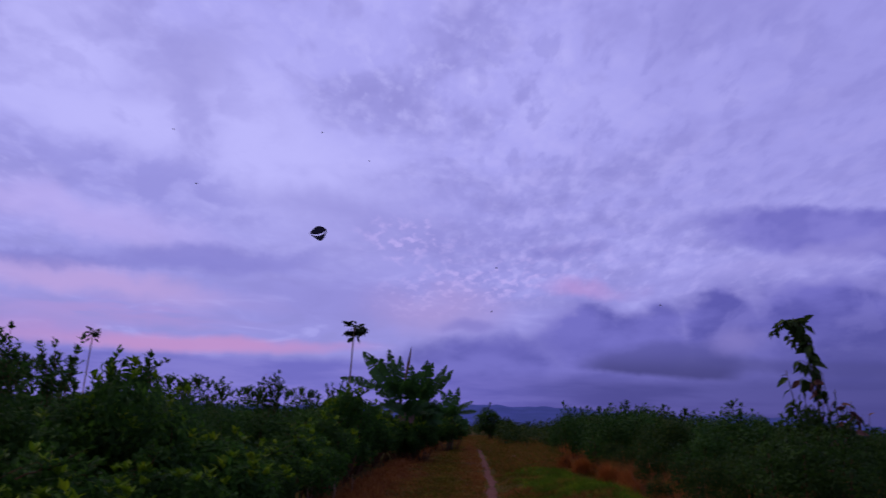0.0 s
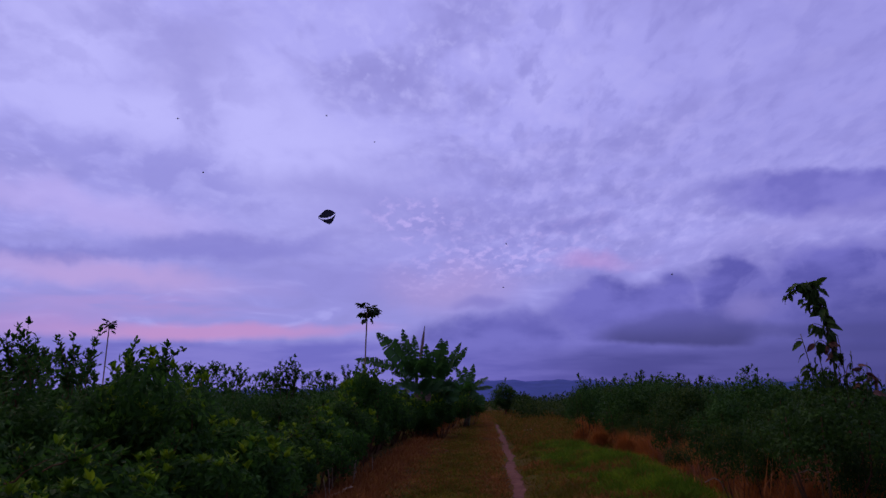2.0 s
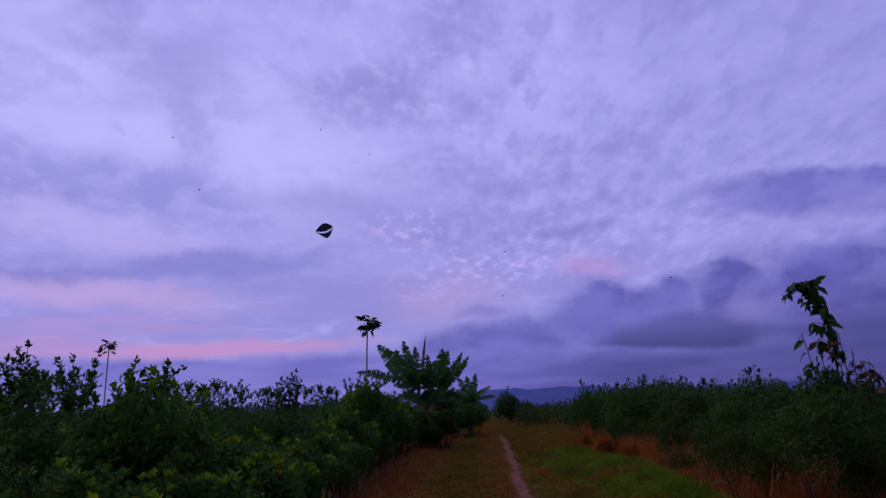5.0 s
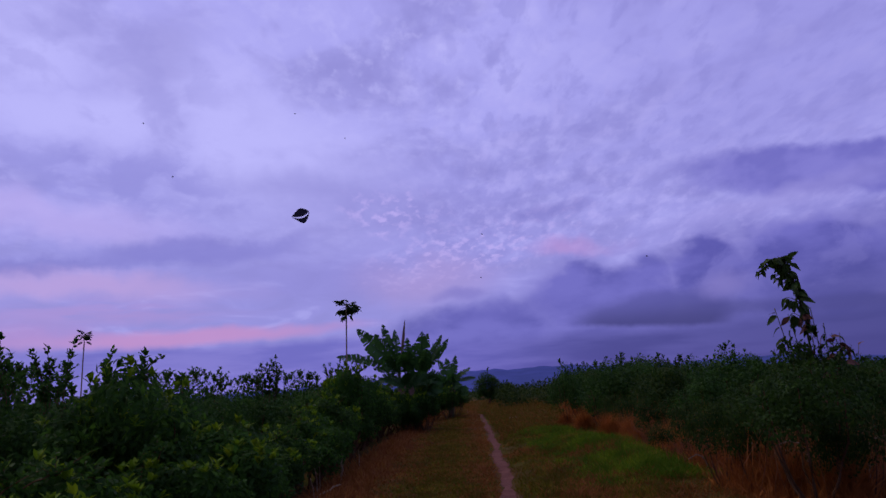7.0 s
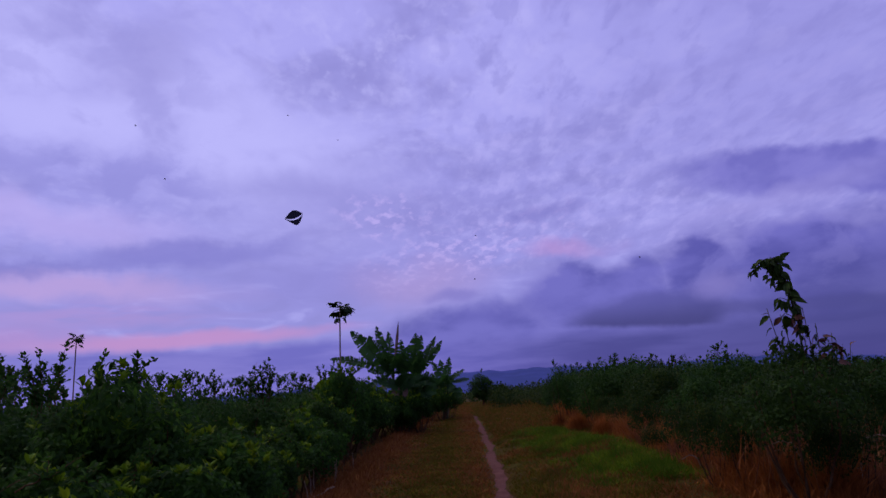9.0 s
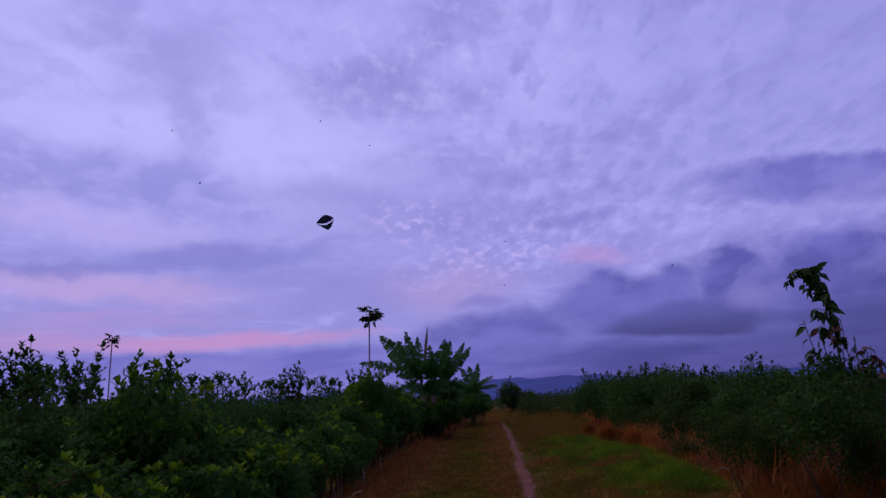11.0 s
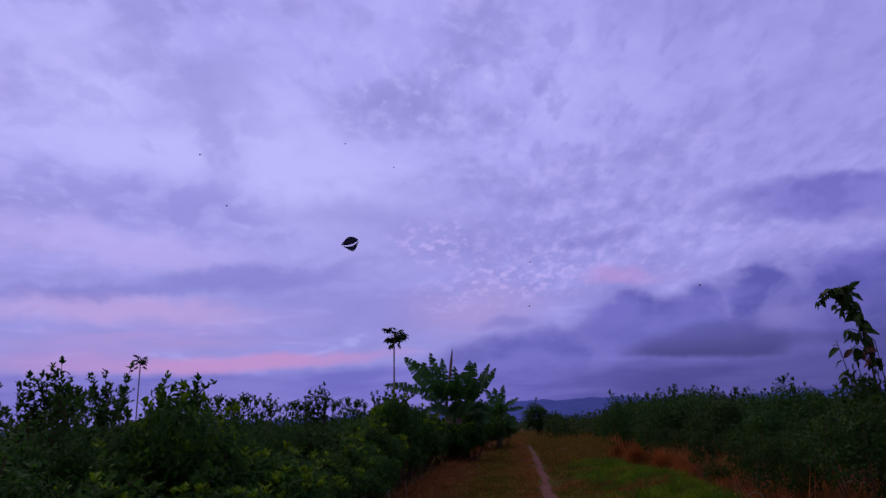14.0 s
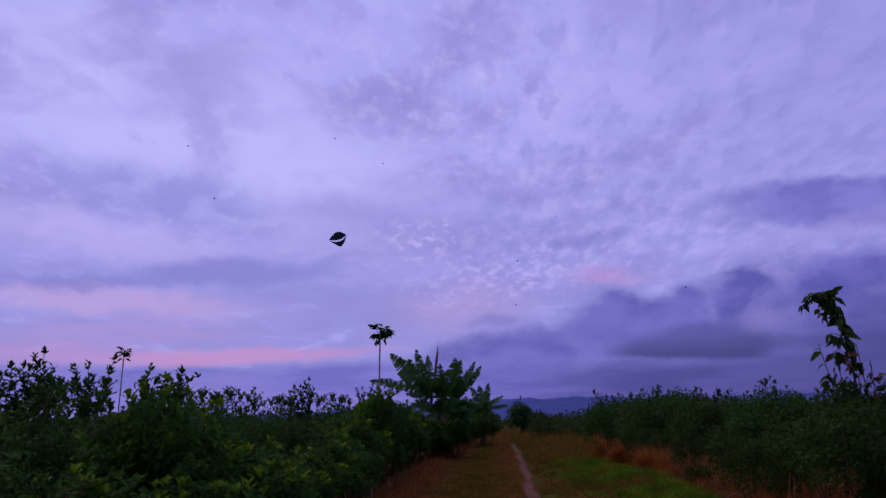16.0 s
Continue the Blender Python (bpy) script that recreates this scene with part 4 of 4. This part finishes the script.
    for px, pz, turn, tilt, size in ((-0.25, 2.48, 185, 20, 0.24), (-0.26, 2.52, 170, -30, 0.10), (-0.24, 2.3, 190, 15, 0.18), (-0.22, 2.12, 180, 30, 0.18), (-0.2, 2.05, 200, 25, 0.2), (-0.2, 2.0, 160, 35, 0.18),
                                     (-0.10, 2.45, 190, 45, 0.2), (-0.08, 2.3, 20, 55, 0.18), (-0.08, 2.15, 170, 45, 0.24), (-0.05, 2.05, 10, 50, 0.2), (-0.1, 2.25, 200, 60, 0.2),
                                     (0.2, 2.3, 10, 60, 0.14), (0.2, 2.15, 190, 60, 0.14), (0.33, 2.28, 10, 55, 0.15), (0.34, 2.15, 190, 30, 0.2), (0.35, 2.05, 0, 30, 0.2), (0.33, 2.0, 170, 20, 0.2), (0.42, 2.1, 0, -25, 0.16),
                                     (0.46, 2.05, 180, -10, 0.16), (0.5, 2.0, 20, 10, 0.2), (0.52, 2.1, 10, 25, 0.16), (0.5, 1.95, 180, 20, 0.2), (0.58, 1.95, 0, 40, 0.16), (0.62, 1.9, 20, 30, 0.16), (0.75, 1.96, 10, -60, 0.10)):
        leaf_at(px, 0, pz, turn, tilt, size * 0.78)
    for k in range(40):
        leaf_at(rng.uniform(-0.2, 0.6), rng.uniform(-0.1, 0.25), rng.uniform(1.3, 2.0), rng.uniform(0, 360), rng.uniform(0, 50), rng.uniform(0.13, 0.2))


sapling()


# ---------------------------------------------------------------- grass
def grass(name, label, material, n, place, length, width, seed, lean=0.5):
    rng = np.random.default_rng(seed)
    x, y, k = place(rng, n)
    clear = (np.abs(x - trail_x(y) - 0.035 * np.sin(y * 0.9)) > 0.14 + 0.03 * rng.normal(0, 1, len(x))) | (y > 53)
    x, y, k = x[clear], y[clear], k[clear]
    z = height(x, y) - 0.01
    m = len(x)
    an = rng.uniform(0, 2 * math.pi, m)
    way = np.stack([np.cos(an) * lean, np.sin(an) * lean, np.ones(m)], -1) + rng.normal(0, 0.15, (m, 3))
    an2 = rng.uniform(0, 2 * math.pi, m)
    L = rng.uniform(*length, m) * k
    s = Soup()
    leaves(s, np.stack([x, y, z], -1), way, np.stack([np.cos(an2), np.sin(an2), 0.1 * an2], -1), L, rng.uniform(*width, m) * 2.2, sag=0.3)
    ob = new(name, s.mesh(name, material))
    tagged(ob, label, "grass", kind="stuff")


def far_y(rng, n, a, b):
    """More blades near than far."""
    return a * (b / a) ** rng.uniform(0, 1, n)


def on_track(rng, n):
    y = far_y(rng, n, 9.5, 100)
    x = -2.4 + rng.uniform(0, 1, n) * (trail_x(y) + 2.32)
    keep = (np.abs(x - trail_x(y)) > 0.2 + 0.06 * rng.normal(0, 1, n)) & (np.sin(x * 2.1 + y * 0.5) + np.sin(y * 1.3) + rng.normal(0, 1, n) > -1.6)
    return x[keep], y[keep], 0.8 + 0.5 * np.clip(np.abs(x[keep] + 0.6) - 0.6, 0, 2)


def green_track(rng, n):
    y = far_y(rng, n, 9.5, 95)
    x = rng.normal(-0.2, 0.6, n) + np.clip(y - 30, 0, 99) * 0.03
    keep = (np.abs(x - trail_x(y)) > 0.22) & (np.sin(x * 1.3 + 2) + np.sin(y * 0.7) + rng.normal(0, 0.7, n) > -0.3)
    return x[keep], y[keep], np.ones(keep.sum())


def tufts(rng, n, seed, count, place, size):
    """Blades gathered in tufts: each blade belongs to one tuft, whose height and spread are its own."""
    r = np.random.default_rng(seed)
    tx, ty = place(r, count)
    th, ts = 0.35 + 1.5 * r.uniform(0, 1, count) ** 1.6, size * r.uniform(0.6, 1.4, count)
    k = rng.integers(0, count, n)
    return tx[k] + rng.normal(0, 1, n) * ts[k], ty[k] + rng.normal(0, 1, n) * ts[k], th[k] * rng.uniform(0.6, 1.1, n)


def lush(rng, n):
    def place(r, m):
        y = far_y(r, m, 11.5, 27)
        return np.clip(r.normal(3.3, 0.55, m), 2.2, 4.4) - 0.02 * (y - 15), y
    return tufts(rng, n, 12, 260, place, 0.17)


def olive(rng, n):
    def place(r, m):
        y = far_y(r, m, 10.0, 80)
        return trail_x(y) + 0.30 + r.uniform(0, 1, m) * 2.2, y
    return tufts(rng, n, 13, 520, place, 0.24)


def verge_dry(rng, n):
    def place(r, m):
        y = far_y(r, m, 9.5, 42)
        return trail_x(y) + 0.3 + r.uniform(0, 1, m) * (3.9 + 0.07 * y), y
    return tufts(rng, n, 14, 300, place, 0.34)


def foot_of_row(rng, n):
    def place(r, m):
        y = far_y(r, m, 9.6, 60)
        return 4.05 + 0.095 * (y - 10) + r.uniform(-0.25, 1.3, m), y
    return tufts(rng, n, 15, 58, place, 0.20)


def rust_clumps(rng, n):
    """Broad pointed clumps between the trees of the row."""
    at = np.array(((13.7, 18.6, 1.15), (14.3, 18.0, 0.8), (16.2, 16.2, 1.0), (16.8, 15.4, 0.65), (12.0, 22.5, 1.0), (10.0, 27.0, 0.95), (8.7, 31.0, 0.85), (18.8, 13.0, 0.6), (21.3, 11.4, 0.8), (24.0, 10.4, 0.85), (27.2, 10.0, 0.9)))
    k = rng.integers(0, len(at), n)
    a, d, tall = np.radians(at[k, 0]), at[k, 1], at[k, 2]
    r = np.abs(rng.normal(0, 0.28, n))
    turn = rng.uniform(0, 2 * math.pi, n)
    return d * np.sin(a) + r * np.cos(turn), d * np.cos(a) + r * np.sin(turn), tall * np.exp(-(r / 0.4) ** 2) * rng.uniform(0.5, 1.15, n)


def far_track(rng, n):
    y = far_y(rng, n, 26, 130)
    return trail_x(y) + 0.3 + (rng.uniform(0, 1, n) ** 1.0) * (4.5 + 0.09 * (y - 26)) - np.clip(y - 48, 0, 40) * 0.06, y, rng.uniform(0.5, 1.2, n)


def under_row(rng, n):
    y = far_y(rng, n, 8.5, 60)
    return 4.4 + 0.095 * (y - 10) + rng.uniform(-0.7, 2.2, n), y, rng.uniform(0.4, 1.1, n)


def weeds(rng, n):
    def place(r, m):
        y = far_y(r, m, 9.0, 26)
        return 4.6 + 0.095 * (y - 10) + r.uniform(-0.85, 1.0, m), y
    return tufts(rng, n, 16, 60, place, 0.22)


def foot_of_shrubs(rng, n):
    y = far_y(rng, n, 8.5, 60)
    return -2.1 + rng.normal(0, 0.22, n) + np.clip(y - 30, 0, 99) * 0.02, y, rng.uniform(0.5, 1.2, n)


grass("dry_track_grass", "short dry brown grass on the track", M_DRYGRASS, 70000, on_track, (0.05, 0.13), (0.005, 0.010), 1, 0.9)
grass("green_track_grass", "short olive green grass along the middle of the track", M_OLIVE, 36000, green_track, (0.05, 0.12), (0.006, 0.014), 2, 0.9)
grass("verge_grass", "lush green grass on the low verge beside the footpath", M_GRASS, 85000, lush, (0.06, 0.17), (0.003, 0.007), 3, 0.7)
grass("olive_verge_grass", "yellowish olive grass beside the footpath", M_OLIVE, 70000, olive, (0.05, 0.13), (0.004, 0.008), 7, 0.8)
grass("dry_verge_grass", "dry brown grass patches in the verge", M_DRYGRASS, 60000, verge_dry, (0.05, 0.14), (0.004, 0.008), 4, 0.8)
grass("far_track_grass", "dry grass where the track runs out", M_DRYGRASS, 18000, far_track, (0.10, 0.28), (0.007, 0.016), 9, 0.8)
grass("far_green_grass", "olive grass in the far part of the track", M_OLIVE, 50000, far_track, (0.08, 0.24), (0.008, 0.018), 10, 0.8)
grass("rust_grass", "tall rust-orange dry grass tufts at the foot of the citrus row", M_ORANGE, 30000, foot_of_row, (0.26, 0.66), (0.004, 0.007), 5, 0.45)
grass("rust_clump_grass", "broad rust-orange clumps of dry grass between the citrus trees", M_ORANGE, 22000, rust_clumps, (0.55, 0.85), (0.004, 0.008), 12, 0.3)
grass("dry_row_grass", "thin brown dry grass under the citrus row", M_ORANGE, 10000, under_row, (0.12, 0.38), (0.004, 0.009), 8, 0.6)
grass("tall_dry_weeds", "tall thin rust-brown dry weeds among the citrus stems", M_WEED, 9000, weeds, (0.25, 0.75), (0.004, 0.008), 11, 0.22)
grass("dry_edge_grass", "dry brown grass under the shrubs along the track", M_DRYGRASS, 14000, foot_of_shrubs, (0.12, 0.34), (0.006, 0.012), 6, 0.5)


# ---------------------------------------------------------------- loose wood
def dead_branch(label, pts, r, forks=(), group="dead branches"):
    root = thing("dead_branch", label, "branch", group)
    s = Soup()
    pts = np.asarray(pts, float)
    t = np.linspace(0, 1, len(pts))
    tt = np.linspace(0, 1, 12)
    path = np.stack([np.interp(tt, t, pts[:, k]) for k in range(3)], -1)
    path[1:-1] += np.random.default_rng(len(pts)).normal(0, r * 0.4, (10, 3))
    tube(s, path, np.linspace(r, r * 0.5, 12), 7)
    for a, b in forks:
        tube(s, curve_pts(a, b, (0, 0, 0.03), 6), np.linspace(r * 0.5, r * 0.2, 6), 5)
    part("limb", s, M_PALE_BARK, root, smooth=True)


dead_branch("pale dead pole leaning at the foot of the shrubs", ((-2.62, 12.1, 0.02), (-2.3, 12.3, 0.14), (-1.98, 12.5, 0.26)), 0.025)
dead_branch("short pale stick lying on the verge", ((3.05, 41.0, 0.05), (3.3, 41.1, 0.09), (3.55, 41.0, 0.06)), 0.04)
dead_branch("pale broken branch hanging in a citrus tree", ((6.3, 21.5, 1.12), (6.55, 21.4, 1.0), (6.8, 21.4, 0.93)), 0.022, ((((6.3, 21.5, 1.12)), (6.1, 21.6, 0.02)),))
dead_branch("forked pale dead stem standing in dry grass", ((4.55, 10.9, 0.0), (4.56, 10.9, 0.2), (4.54, 10.85, 0.42)), 0.02, (((4.56, 10.9, 0.2), (4.75, 10.9, 0.4)), ((4.56, 10.9, 0.15), (4.38, 10.9, 0.32))))
dead_branch("curved pale dead branch in dry grass", ((5.05, 10.2, 0.0), (5.12, 10.2, 0.16), (5.3, 10.25, 0.26), (5.5, 10.3, 0.28)), 0.018)
dead_branch("thin bare stick rising out of the orchard", ((-6.3, 22.0, 0), (-6.1, 22.0, 1.5), (-5.75, 22.0, 3.0)), 0.012)
for az, d, z, run in ((14.4, 19.0, 0.88, 0.40), (21.9, 12.6, 1.15, 0.45), (20.3, 13.0, 1.00, -0.30), (22.8, 10.9, 0.60, 0.50), (25.4, 10.6, 0.76, -0.45), (29.0, 10.4, 0.80, 0.42), (27.2, 10.2, 0.45, 0.35), (18.6, 12.6, 0.42, -0.30)):
    px, py = d * math.sin(radians(az)), d * math.cos(radians(az))
    dead_branch("bent pale dead stem among the citrus twigs", ((px, py + 0.1, 0), (px + 0.02, py + 0.05, z * 0.6), (px + run * 0.15, py, z * 0.96), (px + run * 0.6, py - 0.05, z + 0.02), (px + run, py - 0.05, z - 0.05)), 0.013)
for k in range(7):
    px, py = -2.25 - 0.12 * (k % 3), 11.4 + 0.9 * k
    dead_branch("thin pale upright stick under the shrubs", ((px, py, 0), (px + 0.03, py, 0.25), (px + 0.02 * (k % 4 - 1), py, 0.5 + 0.08 * (k % 3))), 0.012)


# ---------------------------------------------------------------- kites
def kite():
    """A black kite of two curved sails with a pale sickle of sky between them."""
    d = 46.0
    a, e = radians(-11.5), radians(14.7)
    at = Vector((math.sin(a) * math.cos(e) * d, math.cos(a) * math.cos(e) * d, 1.65 + math.sin(e) * d))
    root = thing("kite", "black two-sailed kite flying against the evening clouds", "kite", "kites")
    root.matrix_basis = Matrix.Translation(at) @ pose(0, 0, 0, 0, 0, 11.6) @ pose(0, 0, 0, -8, -16, 0)

    def sail(name, upper, lower):
        s = Soup()
        n = 17
        u = np.linspace(-1, 1, n)
        rows = []
        for yy in (-0.012, 0.012):
            rows += [np.stack([u * 0.57, 0 * u + yy + 0.05 * u ** 2, upper(u)], -1), np.stack([u * 0.57, 0 * u + yy + 0.05 * u ** 2, lower(u)], -1)]
        f = []
        for i in range(n - 1):
            f += [(i, i + 1, n + i + 1, n + i), (3 * n + i, 3 * n + i + 1, 2 * n + i + 1, 2 * n + i), (i + 1, i, 2 * n + i, 2 * n + i + 1), (n + i, n + i + 1, 3 * n + i + 1, 3 * n + i)]
        f += [(0, n, 3 * n, 2 * n), (n - 1, 3 * n - 1, 4 * n - 1, 2 * n - 1)]
        s.add(np.concatenate(rows), f)
        part(name, s, M_BLACK, root)

    sail("upper_sail", lambda u: 0.10 + 0.34 * (1 - np.abs(u) ** 1.7) * (1 + 0.35 * u), lambda u: 0.09 - 0.20 * (1 - u ** 2))
    sail("lower_sail", lambda u: 0.05 - 0.27 * (1 - u ** 2) ** 0.9, lambda u: 0.03 - 0.62 * (1 - np.abs(u) ** 1.5) * (1 + 0.2 * u))
    for a0, b0 in (((-0.55, 0.045, 0.095), (0.55, 0.045, 0.095)), ((0, 0.0, 0.42), (0, 0.0, -0.55))):
        s = Soup()
        tube(s, curve_pts(a0, b0, (0, 0.0, -0.05), 7), [0.008] * 7, 5)
        part("spar", s, M_CANE, root)


kite()


def far_kite(az, el, d, seed):
    rng = np.random.default_rng(seed)
    a, e = radians(az), radians(el)
    root = thing("kite", "tiny dark diamond kite high in the sky", "kite", "kites",
                 at=pose(math.sin(a) * math.cos(e) * d, math.cos(a) * math.cos(e) * d, 1.65 + math.sin(e) * d, -20, rng.uniform(-40, 40), -az))
    s = Soup()
    v = [(-0.34, 0.05, 0.06), (0, 0, 0.34), (0.34, 0.05, 0.06), (0, 0, -0.38)]
    s.add([(x, y - 0.01, z) for x, y, z in v] + [(x, y + 0.01, z) for x, y, z in v], [(0, 1, 3), (1, 2, 3), (7, 5, 4), (7, 6, 5), (0, 4, 5, 1), (1, 5, 6, 2), (2, 6, 7, 3), (3, 7, 4, 0)])
    part("sail", s, M_BLACK, root)
    s = Soup()
    tube(s, curve_pts((-0.34, -0.02, 0.06), (0.34, -0.02, 0.06), (0, 0, 0.03), 5), [0.01] * 5, 4)
    part("spar", s, M_CANE, root)


for k, (az, el) in enumerate(((-23.6, 21.3), (-11.8, 22.6), (-7.7, 20.7), (-21.4, 17.5), (3.3, 12.5), (2.96, 9.0), (16.2, 9.5))):
    far_kite(az, el, 240 + 25 * (k % 3), k)
